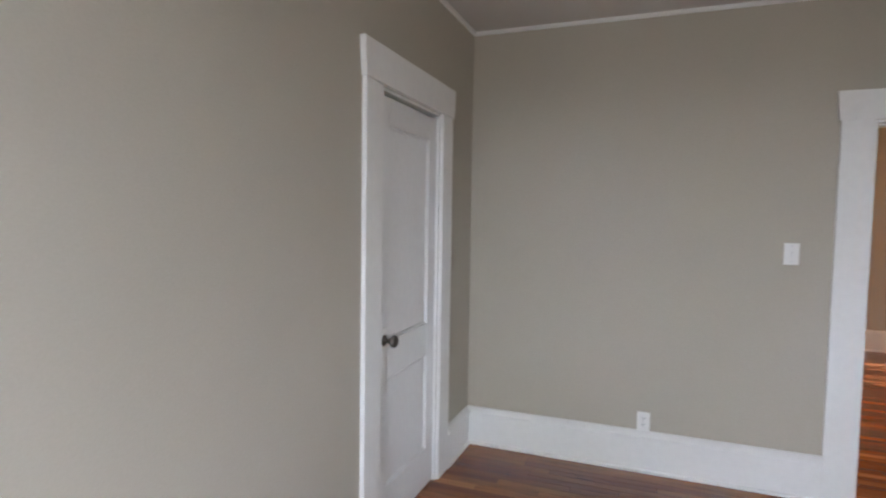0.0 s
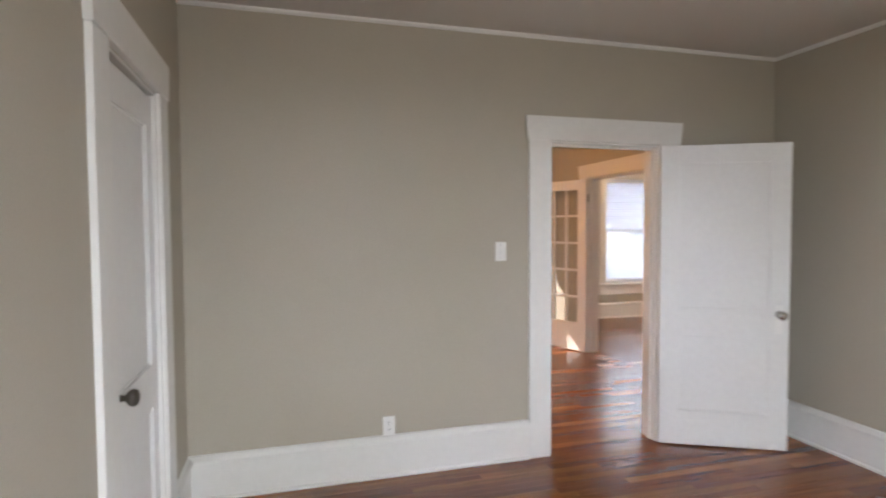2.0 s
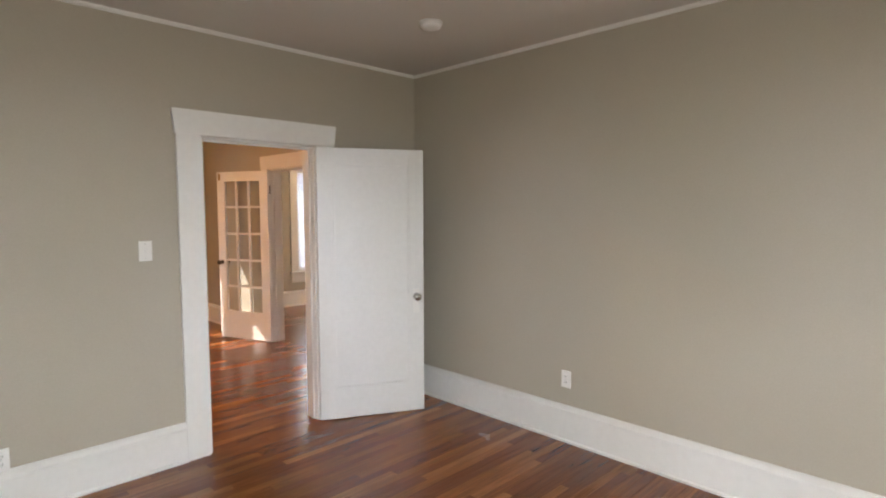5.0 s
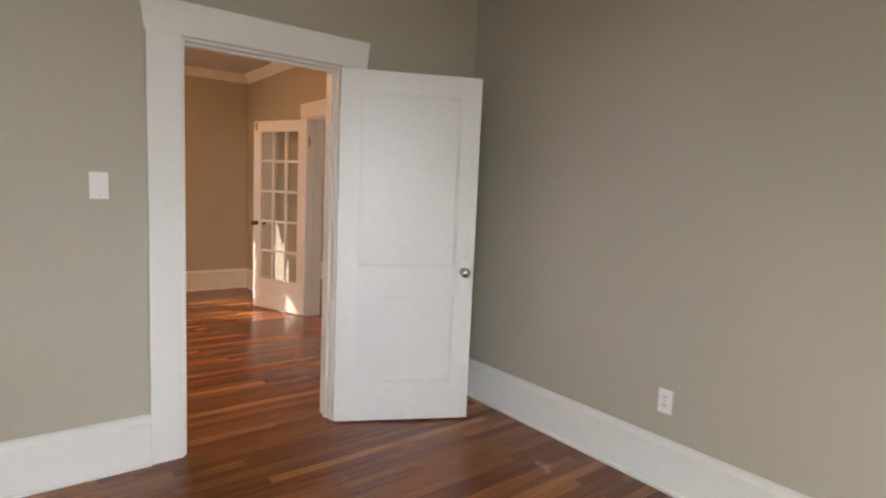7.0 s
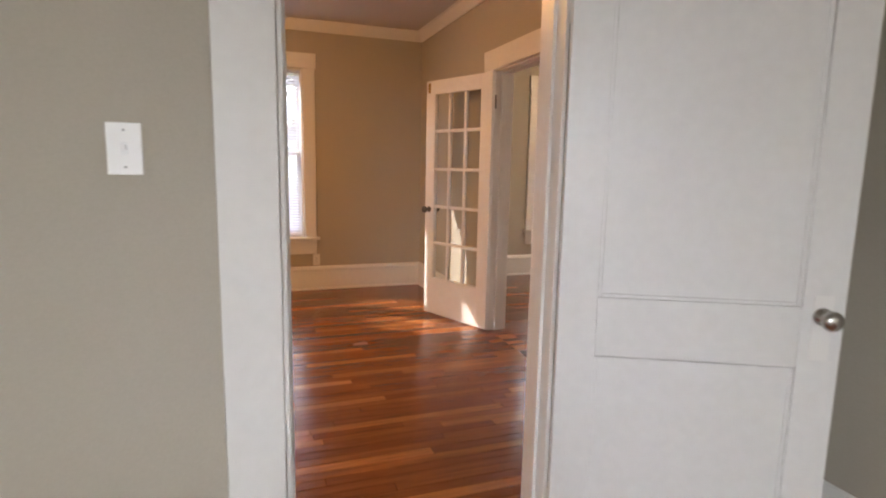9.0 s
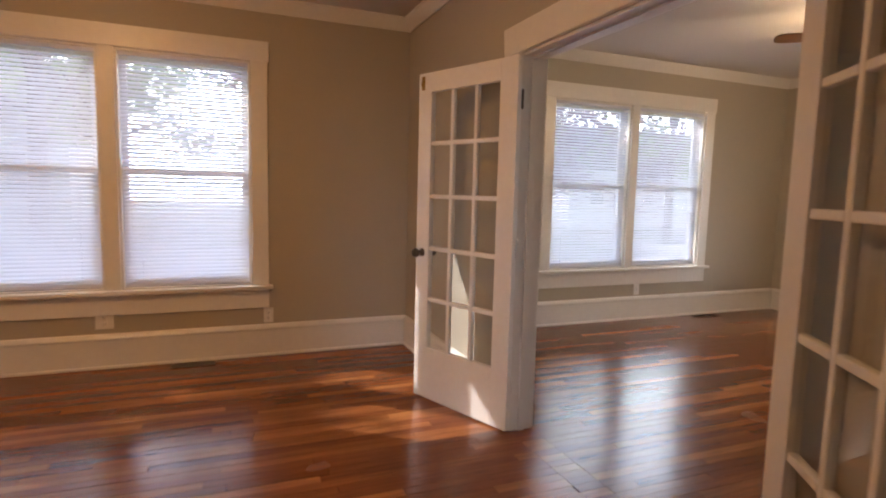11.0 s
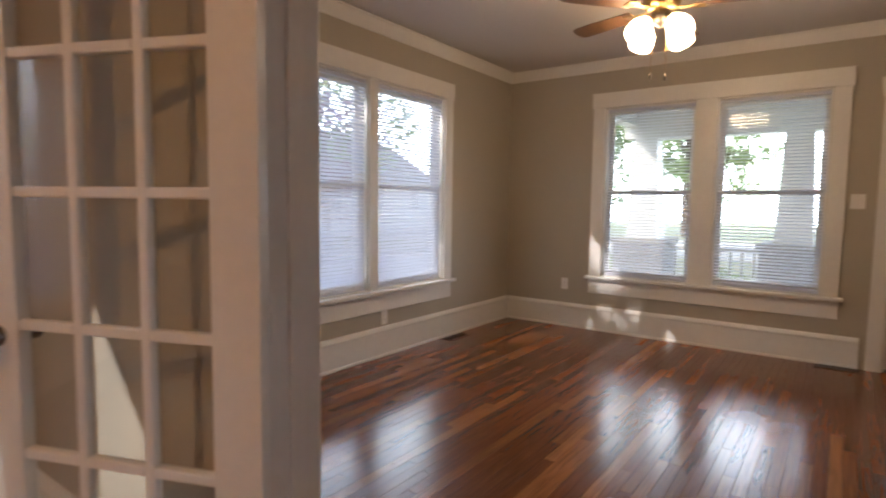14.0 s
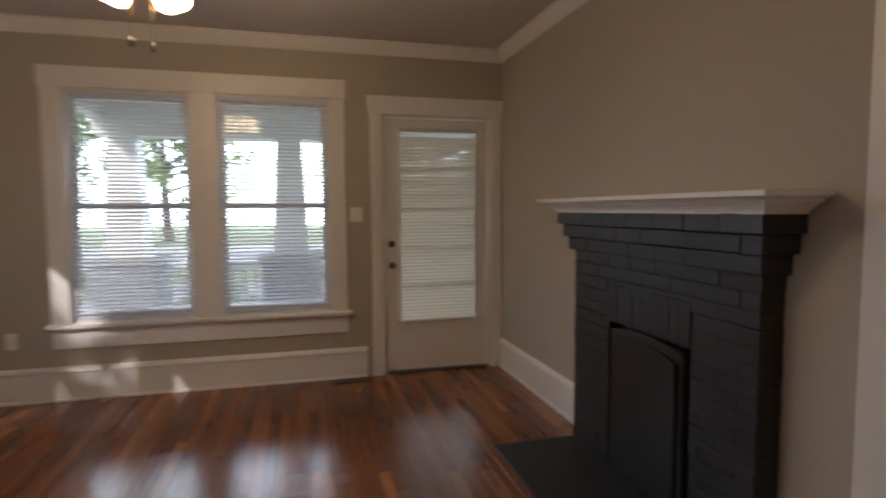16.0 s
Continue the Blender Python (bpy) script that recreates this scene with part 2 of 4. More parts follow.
def prism(bm, profile, path_a, path_b, inward):
    """A profile of (out from the wall, up) carried straight from a to b."""
    a, b, n = Vector(path_a), Vector(path_b), Vector(inward)
    rings = [[bm.verts.new(p + n * o + Vector((0, 0, u))) for o, u in profile] for p in (a, b)]
    k = len(profile)
    for i in range(k):
        bm.faces.new((rings[0][i], rings[0][(i + 1) % k], rings[1][(i + 1) % k], rings[1][i]))
    bm.faces.new(rings[0])
    bm.faces.new(rings[1])
    return bm


def lathe(bm, profile, seg=24, m=None):
    """A turned body: (radius, height) pairs about z."""
    rings = []
    for r, z in profile:
        rings.append([bm.verts.new((r * math.cos(2 * math.pi * i / seg), r * math.sin(2 * math.pi * i / seg), z)) for i in range(seg)])
    for a, b in zip(rings, rings[1:]):
        for i in range(seg):
            bm.faces.new((a[i], a[(i + 1) % seg], b[(i + 1) % seg], b[i]))
    bm.faces.new(rings[0][::-1])
    bm.faces.new(rings[-1])
    vs = [v for r in rings for v in r]
    if m is not None:
        bmesh.ops.transform(bm, matrix=m, verts=vs)
    return bm


def smooth(ob):
    for p in ob.data.polygons:
        p.use_smooth = True
    return ob


def wall(name, along, a0, a1, lo, hi, height, openings, mat=PAINT, label="greige painted plaster wall", z0=0.0):
    """A wall along x or y from a0 to a1, lo to hi thick, with openings (from, to, bottom, top) right through it."""
    us = sorted({a0, a1, *[o[0] for o in openings], *[o[1] for o in openings]})
    vs = sorted({z0, height, *[o[2] for o in openings], *[o[3] for o in openings]})
    solid = {}
    for i in range(len(us) - 1):
        for j in range(len(vs) - 1):
            cu, cv = (us[i] + us[i + 1]) / 2, (vs[j] + vs[j + 1]) / 2
            solid[i, j] = not any(o[0] < cu < o[1] and o[2] < cv < o[3] for o in openings)
    bm = bmesh.new()

    def P(u, t, v):
        return bm.verts.new((u, t, v) if along == "x" else (t, u, v))

    for (i, j), s in solid.items():
        if not s:
            continue
        u0, u1, v0, v1 = us[i], us[i + 1], vs[j], vs[j + 1]
        for t in (lo, hi):
            bm.faces.new((P(u0, t, v0), P(u1, t, v0), P(u1, t, v1), P(u0, t, v1)))
        for di, dj, q in ((-1, 0, (u0, u0, v0, v1)), (1, 0, (u1, u1, v0, v1)), (0, -1, (u0, u1, v0, v0)), (0, 1, (u0, u1, v1, v1))):
            if not solid.get((i + di, j + dj), False):
                if di:
                    bm.faces.new((P(q[0], lo, v0), P(q[0], hi, v0), P(q[0], hi, v1), P(q[0], lo, v1)))
                else:
                    bm.faces.new((P(u0, lo, q[2]), P(u1, lo, q[2]), P(u1, hi, q[2]), P(u0, hi, q[2])))
    bmesh.ops.remove_doubles(bm, verts=bm.verts, dist=1e-5)
    return structure(name, bm, mat, label, "wall")


# ---- plan ----
AX0, AX1, AY0, AY1, AH = -0.37, 3.595, -0.75, 4.06, 2.70
BY0, BY1, BX1, BH = 4.20, 8.455, 3.56, 2.72
CX0, CX1, CY0, CY1, CH = 3.70, 8.315, 4.23, 8.645, 2.72
DOOR = (1.80, 2.615, -0.01, 2.04)
ARCH = (5.0, 6.585, -0.01, 2.05)
CLOSET = (2.765, 3.475, -0.01, 2.075)
FRONT = (4.34, 5.26, -0.01, 2.15)
BW = ((0.43, 1.31), (1.42, 2.30))
NW = ((5.11, 6.035), (6.135, 7.05))
EW = ((5.69, 6.53), (6.71, 7.55))
WZ0, WZ1 = 0.565, 2.255

wall("wall_bedroom_north", "x", AX0 - 0.14, 3.70, AY1, BY0, 2.80, [DOOR])
wall("wall_bedroom_west", "y", AY0 - 0.14, AY1, AX0 - 0.14, AX0, 2.80, [CLOSET, (-0.6, 0.3, WZ0, WZ1)])
wall("wall_bedroom_east", "y", AY0 - 0.14, AY1, AX1, AX1 + 0.105, 2.80, [(-0.6, 0.3, WZ0, WZ1)])
wall("wall_bedroom_south", "x", AX0, AX1, AY0 - 0.14, AY0, 2.80, [(0.1, 1.0, WZ0, WZ1)])
wall("wall_dining_north", "x", AX0 - 0.14, CX0, BY1, BY1 + 0.19, 2.80, [(a, b, WZ0, WZ1) for a, b in BW])
wall("wall_dining_west", "y", BY0, BY1, AX0 - 0.14, AX0, 2.80, [])
wall("wall_dining_east", "y", BY0, BY1, BX1, CX0, 2.80, [ARCH])
wall("wall_living_north", "x", CX0, CX1 + 0.16, CY1, CY1 + 0.16, 2.80, [(a, b, WZ0, WZ1) for a, b in NW])
wall("wall_living_east", "y", CY0 - 0.14, CY1, CX1, CX1 + 0.16, 2.80, [(a, b, WZ0, WZ1) for a, b in EW] + [FRONT])
wall("wall_living_south", "x", CX0, CX1, CY0 - 0.14, CY0, 2.80, [(4.20, 4.98, -0.01, 2.05)])
wall("wall_closet", "y", 2.4, 3.9, AX0 - 0.75, AX0 - 0.65, 2.8, [])
# Unseen end walls, added with a ceiling to keep the closet door gap dark.
wall("wall_closet_south", "x", AX0 - 0.65, AX0 - 0.14, 2.4, 2.5, 2.8, [])
wall("wall_closet_north", "x", AX0 - 0.65, AX0 - 0.14, 3.8, 3.9, 2.8, [])

structure("ceiling_bedroom", boxes((AX0, AY0, AH, AX1, AY1, 2.9)), CEIL, "off-white painted bedroom ceiling", "ceiling")
structure("ceiling_closet", boxes((AX0 - 0.75, 2.4, 2.81, AX0 - 0.14, 3.9, 2.88)), CEIL, "unseen off-white closet ceiling, added to block sky light", "ceiling")
structure("ceiling_dining", boxes((AX0, BY0, BH, BX1, BY1, 2.9)), CEIL, "off-white painted dining room ceiling", "ceiling")
structure("ceiling_living", boxes((CX0, CY0, CH, CX1, CY1, 2.9)), CEIL, "off-white painted living room ceiling", "ceiling")
structure("roof", boxes((AX0 - 0.3, AY0 - 0.4, 2.9, 8.6, 9.0, 3.05)), ROOF, "grey shingle roof", "roof")

BASE = ((0, 0), (0.030, 0), (0.030, 0.014), (0.020, 0.022), (0.020, 0.206), (0.030, 0.212), (0.030, 0.224), (0.022, 0.236), (0.014, 0.246), (0, 0.252))


def baseboard(a, b, n):
    return structure("baseboard", prism(bmesh.new(), BASE, a, b, n), TRIM, "tall white painted baseboard with moulded cap", "baseboard")


def crown(a, b, n, h, drop=0.10):
    pr = ((0, 0), (0, -drop), (0.012, -drop), (0.018, -drop * 0.85), (drop * 0.45, -drop * 0.42), (drop * 0.62, -drop * 0.15), (drop * 0.72, -0.012), (drop * 0.72, 0))
    a, b = Vector((a[0], a[1], h)), Vector((b[0], b[1], h))
    return structure("trim_crown", prism(bmesh.new(), pr, a, b, n), TRIM, "white painted crown moulding", "moulding")


def picture_rail(a, b, n, h):
    pr = ((0, 0), (0, -0.022), (0.010, -0.022), (0.018, -0.012), (0.018, 0))
    return structure("trim_ceiling", prism(bmesh.new(), pr, Vector((a[0], a[1], h)), Vector((b[0], b[1], h)), n), TRIM, "thin white ceiling trim strip", "moulding")


for a, b, n in (((AX0, AY1, 0), (1.65, AY1, 0), (0, -1, 0)), ((2.765, AY1, 0), (AX1, AY1, 0), (0, -1, 0)),
                ((AX1, AY1 - 0.03, 0), (AX1, AY0 + 0.03, 0), (-1, 0, 0)), ((AX0, AY0 + 0.03, 0), (AX0, 2.605, 0), (1, 0, 0)), ((AX0, 3.635, 0), (AX0, AY1 - 0.03, 0), (1, 0, 0)),
                ((AX0, AY0, 0), (AX1, AY0, 0), (0, 1, 0)),
                ((AX0, BY1, 0), (BX1, BY1, 0), (0, -1, 0)), ((BX1, BY1 - 0.03, 0), (BX1, 6.735, 0), (-1, 0, 0)), ((BX1, 4.85, 0), (BX1, BY0 + 0.03, 0), (-1, 0, 0)),
                ((AX0, BY0 + 0.03, 0), (AX0, BY1 - 0.03, 0), (1, 0, 0)), ((AX0, BY0, 0), (1.65, BY0, 0), (0, 1, 0)), ((2.765, BY0, 0), (BX1, BY0, 0), (0, 1, 0)),
                ((CX0, CY1, 0), (CX1, CY1, 0), (0, -1, 0)), ((CX1, CY1 - 0.03, 0), (CX1, 5.41, 0), (-1, 0, 0)),
                ((CX1, CY0, 0), (6.77, CY0, 0), (0, 1, 0)), ((5.40, CY0, 0), (5.13, CY0, 0), (0, 1, 0)), ((4.05, CY0, 0), (CX0, CY0, 0), (0, 1, 0)), ((CX0, CY0 + 0.03, 0), (CX0, 4.85, 0), (1, 0, 0)), ((CX0, 6.735, 0), (CX0, CY1 - 0.03, 0), (1, 0, 0))):
    baseboard(a, b, n)
for x0, x1, y0, y1, h, fn in ((AX0, AX1, AY0, AY1, AH, picture_rail), (AX0, BX1, BY0, BY1, BH, crown), (CX0, CX1, CY0, CY1, CH, crown)):
    fn((x0, y1), (x1, y1), (0, -1, 0), h)
    fn((x1, y1), (x1, y0), (-1, 0, 0), h)
    fn((x1, y0), (x0, y0), (0, 1, 0), h)
    fn((x0, y0), (x0, y1), (1, 0, 0), h)


# ---- door frames ----
def local(along, n, at, u, o, z):
    """A point from the distance along a wall, out from its face, and height."""
    return (u, at + n * o, z) if along == "x" else (at + n * o, u, z)


def lbox(bm, along, n, at, u0, u1, o0, o1, z0, z1, bevel=0.0):
    p, q = local(along, n, at, u0, o0, z0), local(along, n, at, u1, o1, z1)
    return box(bm, *[min(a, b) for a, b in zip(p, q)], *[max(a, b) for a, b in zip(p, q)], bevel=bevel)


def casing(name, along, n, at, a, b, top, width=0.15, head=0.155, over=0.0, label="wide white painted door casing with flared head board"):
    """Two side boards and a head board, flared at its ends, round an opening; n is the way that the wall faces."""
    ob = tagged(new(name), label, "door casing", kind="structure")
    for u0, u1 in ((a - width, a - 0.004), (b + 0.004, b + width)):
        part("side_board", lbox(bmesh.new(), along, n, at, u0, u1, 0, 0.022, 0, top + 0.004, 0.003), TRIM, ob)
    bm = bmesh.new()
    lbox(bm, along, n, at, a - width - 0.008, b + width + 0.008, 0, 0.028, top + 0.004, top + head)
    axis = 0 if along == "x" else 1
    for v in bm.verts:
        if v.co.z > top + 0.1:
            v.co[axis] += 0.016 if v.co[axis] > (a + b) / 2 else -0.016
    bmesh.ops.bevel(bm, geom=bm.edges[:], offset=0.003, segments=2, affect="EDGES")
    part("head_board", bm, TRIM, ob)
    return ob


def jamb(name, along, lo, hi, a, b, top, t=0.012, stop=None):
    """The lining of an opening through a wall, with a door stop."""
    ob = tagged(new(name), "white painted door jamb lining", "door jamb", kind="structure")
    for u0, u1 in ((a - 0.002, a + t), (b - t, b + 0.002)):
        part("side_lining", lbox(bmesh.new(), along, 1, 0, u0, u1, lo - 0.003, hi + 0.003, 0, top, 0.002), TRIM, ob)
    part("head_lining", lbox(bmesh.new(), along, 1, 0, a + t, b - t, lo - 0.003, hi + 0.003, top - t, top + 0.002, 0.002), TRIM, ob)
    if stop:
        for u0, u1 in ((a + t, a + t + 0.012), (b - t - 0.012, b - t)):
            part("door_stop", lbox(bmesh.new(), along, 1, 0, u0, u1, stop, stop + 0.035, 0, top - t, 0.002), TRIM, ob)
        part("door_stop", lbox(bmesh.new(), along, 1, 0, a + t + 0.012, b - t - 0.012, stop, stop + 0.035, top - t - 0.012, top - t, 0.002), TRIM, ob)
    return ob


casing("trim_bedroom_door", "x", -1, AY1, DOOR[0], DOOR[1], DOOR[3])
casing("trim_bedroom_door_outer", "x", 1, BY0, DOOR[0], DOOR[1], DOOR[3])
jamb("jamb_bedroom_door", "x", AY1, BY0, DOOR[0], DOOR[1], DOOR[3], stop=AY1 + 0.045)
casing("trim_closet", "y", 1, AX0, CLOSET[0], CLOSET[1], CLOSET[3], 0.16, 0.165)
jamb("jamb_closet", "y", AX0 - 0.14, AX0, CLOSET[0], CLOSET[1], CLOSET[3])
casing("trim_french", "y", -1, BX1, ARCH[0], ARCH[1], ARCH[3], 0.14)
casing("trim_french_living", "y", 1, CX0, ARCH[0], ARCH[1], ARCH[3], 0.14)
jamb("jamb_french", "y", BX1, CX0, ARCH[0], ARCH[1], ARCH[3], stop=BX1 + 0.05)
casing("trim_front_door", "y", -1, CX1, FRONT[0], FRONT[1], FRONT[3], 0.105, 0.15)
jamb("jamb_front_door", "y", CX1, CX1 + 0.16, FRONT[0], FRONT[1], FRONT[3])
casing("trim_living_side_door", "x", 1, CY0, 4.20, 4.98, 2.05, 0.13)


# ---- doors ----
def knob(parent, x, y, z, side, mat=NICKEL, plate=None):
    """A turned door knob that sticks out along y."""
    m = pose(x, y, z, -90 * side)
    ob = smooth(part("door_knob", lathe(bmesh.new(), ((0.026, 0), (0.026, 0.006), (0.012, 0.010), (0.010, 0.030), (0.019, 0.036), (0.0275, 0.046), (0.029, 0.056), (0.024, 0.066), (0.012, 0.071)), 24, m), mat, parent, "round metal door knob"))
    if plate:
        part("escutcheon", boxes((x - 0.026, min(y, y + side * 0.004), z - 0.13, x + 0.026, max(y, y + side * 0.004), z + 0.06), bevel=0.0015), plate, parent)
    return ob


def hinge(parent, x, y, z, mat=TRIM):
    smooth(part("hinge", lathe(bmesh.new(), ((0.003, -0.052), (0.0065, -0.046), (0.0065, 0.046), (0.003, 0.052)), 12, pose(x, y, z)), mat, parent))


def panel_door(name, m, w, h, panels, label, stile=0.115, knob_x=None, knob_z=0.9, knob_mat=NICKEL, plate=None, hinges_at=0.0, hinge_y=0.0):
    """A panelled leaf, x along its width from the hinge, 36 mm thick about y = 0."""
    ob = thing(name, m, label, "door")
    t = 0.018
    zs = [0.0]
    for z0, z1 in panels:
        zs += [z0, z1]
    zs.append(h)
    for x0, x1 in ((0, stile), (w - stile, w)):
        part("stile", boxes((x0, -t, 0, x1, t, h), bevel=0.002), DOORP, ob)
    for z0, z1 in zip(zs[0::2], zs[1::2]):
        part("rail", boxes((stile, -t, z0, w - stile, t, z1), bevel=0.0015), DOORP, ob)
    for z0, z1 in panels:
        groove = 0.0055 if z0 < 0.5 else 0.0
        field = part("panel", boxes((stile + 0.001, -0.002, z0 + 0.001, w - stile - 0.001, 0.002, z1 - 0.001)), DOORP, ob)
        part("panel_face", boxes((stile + 0.001, -0.006, z0 + 0.001, w - stile - 0.001, -0.002, z1 - 0.001 - groove), (stile + 0.001, 0.002, z0 + 0.001, w - stile - 0.001, 0.006, z1 - 0.001 - groove)), DOORP, field)
        for s in (-1, 1):
            bm = bmesh.new()
            y0, y1 = sorted((s * 0.006, s * 0.0125))
            b = 0.012
            box(bm, stile, y0, z0, stile + b, y1, z1 - groove, 0.003)
            box(bm, w - stile - b, y0, z0, w - stile, y1, z1 - groove, 0.003)
            box(bm, stile + b, y0, z0, w - stile - b, y1, z0 + b, 0.003)
            box(bm, stile + b, y0, z1 - groove - b, w - stile - b, y1, z1 - groove, 0.0 if groove else 0.003)
            part("panel_moulding", bm, DOORP, ob)
    kx = knob_x if knob_x is not None else w - 0.06
    for s in (-1, 1):
        knob(ob, kx, s * t, knob_z, s, knob_mat, plate)
    for z in (0.22, h - 0.25):
        hinge(ob, hinges_at, hinge_y, z)
    return ob


panel_door("door_bedroom", pose(2.607, 4.030, 0.010, 0, 0, -27.5), 0.80, 2.02, ((0.235, 0.745), (0.925, 1.90)), "white painted two-panel bedroom door standing open", plate=PLATE, hinge_y=0.022)
panel_door("door_closet", pose(AX0 - 0.030, CLOSET[1] - 0.015, 0.010, 0, 0, -90), 0.68, 2.038, ((0.22, 0.74), (0.92, 1.91)), "white painted two-panel closet door, shut", 0.105, knob_x=0.620, knob_z=0.93, knob_mat=DARKMETAL, plate=PLATE, hinges_at=-0.004, hinge_y=0.03)
panel_door("door_side", pose(4.215, CY0 - 0.035, 0.010), 0.75, 2.03, ((0.22, 0.74), (0.92, 1.9)), "white painted two-panel side door, shut")


def french_door(name, m, label, face):
    """A glazed leaf, three panes by five, x along its width from the hinge."""
    ob = thing(name, m, label, "door", "pair of french doors")
    w, h, t = 0.775, 2.025, 0.018
    sl, sr, top, bot, mu = 0.12, 0.115, 0.115, 0.33, 0.026
    part("stile", boxes((0, -t, 0, sl, t, h), bevel=0.002), DOORP, ob)
    part("stile", boxes((w - sr, -t, 0, w, t, h), bevel=0.002), DOORP, ob)
    part("rail", boxes((sl, -t, 0, w - sr, t, bot), bevel=0.0015), DOORP, ob)
    part("rail", boxes((sl, -t, h - top, w - sr, t, h), bevel=0.0015), DOORP, ob)
    pw, ph = (w - sl - sr - 2 * mu) / 3, (h - top - bot - 4 * mu) / 5
    for i in range(2):
        x = sl + (i + 1) * pw + i * mu
        part("muntin", boxes((x, -0.014, bot, x + mu, 0.014, h - top), bevel=0.005), DOORP, ob)
    for j in range(4):
        z = bot + (j + 1) * ph + j * mu
        for i in range(3):
            x = sl + i * (pw + mu)
            part("muntin", boxes((x, -0.014, z, x + pw, 0.014, z + mu), bevel=0.005), DOORP, ob)
    for i in range(3):
        for j in range(5):
            x, z = sl + i * (pw + mu), bot + j * (ph + mu)
            g = part("pane", boxes((x - 0.003, -0.0015, z - 0.003, x + pw + 0.003, 0.0015, z + ph + 0.003)), GLASS, ob, "clear glass pane")
            g.visible_shadow = False
    for s in (-1, 1):
        knob(ob, w - 0.055, s * t, 0.93, s, DARKMETAL)
    bm = bmesh.new()
    box(bm, w - 0.055, face * t, h - 0.10, w - 0.030, face * (t + 0.005), h - 0.02)
    box(bm, w - 0.048, face * t, h - 0.075, w - 0.037, face * (t + 0.018), h - 0.058, 0.002)
    part("slide_bolt", bm, BRASS, ob, "small brass slide bolt")
    for z in (0.25, h / 2, h - 0.22):
        hinge(ob, -0.004, -face * 0.02, z, DARKMETAL if z > 1.5 else TRIM)
    return ob


french_door("door_french", pose(BX1 - 0.020, 6.560, 0.012, 0, 0, 112.0), "white fifteen-pane french door standing open beside its jamb", 1)
french_door("door_french", pose(BX1 - 0.020, 5.020, 0.012, 0, 0, 238.0), "white fifteen-pane french door folded back towards the wall", -1)

# the front door, its glass covered with a mini blind
front = thing("door_front", pose(CX1 + 0.055, FRONT[1] - 0.014, 0.02, 0, 0, -90), "white painted front door with large glazed light and blind, shut", "door")
FW, FH = FRONT[1] - FRONT[0] - 0.028, 2.112
G0, G1, GZ0, GZ1 = 0.115, 0.80, 0.42, 2.02
for b in ((0, -0.022, 0, G0, 0.022, FH), (G1, -0.022, 0, FW, 0.022, FH)):
    part("stile", boxes(b, bevel=0.002), DOORP, front)
for b in ((G0, -0.022, 0, G1, 0.022, GZ0), (G0, -0.022, GZ1, G1, 0.022, FH)):
    part("rail", boxes(b, bevel=0.0015), DOORP, front)
part("glazing_bead", boxes((G0, -0.034, GZ0, G0 + 0.018, -0.010, GZ1), (G1 - 0.018, -0.034, GZ0, G1, -0.010, GZ1), (G0 + 0.018, -0.034, GZ0, G1 - 0.018, -0.010, GZ0 + 0.018), (G0 + 0.018, -0.034, GZ1 - 0.018, G1 - 0.018, -0.010, GZ1), bevel=0.003), DOORP, front)
for i in range(1, 5):
    z = GZ0 + (GZ1 - GZ0) * i / 5
    part("muntin", boxes((G0, 0.004, z - 0.010, G1, 0.020, z + 0.010)), DOORP, front)
part("muntin", boxes(((G0 + G1) / 2 - 0.010, 0.006, GZ0, (G0 + G1) / 2 + 0.010, 0.018, GZ1)), DOORP, front)
g = part("pane", boxes((G0, 0, GZ0, G1, 0.003, GZ1)), GLASS, front, "clear glass pane")
g.visible_shadow = False
knob(front, 0.055, -0.022, 0.90, -1, DARKMETAL)
smooth(part("deadbolt", lathe(bmesh.new(), ((0.028, 0), (0.028, 0.010), (0.020, 0.016), (0.010, 0.017), (0.009, 0.030), (0.002, 0.031)), 20, pose(0.055, -0.022, 1.075, 90)), DARKMETAL, front, "dark metal deadbolt"))
structure("trim_threshold", boxes((CX1 - 0.02, FRONT[0] + 0.012, 0.004, CX1 + 0.16, FRONT[1] - 0.012, 0.018), bevel=0.003), DARKMETAL, "dark metal door threshold", "threshold")


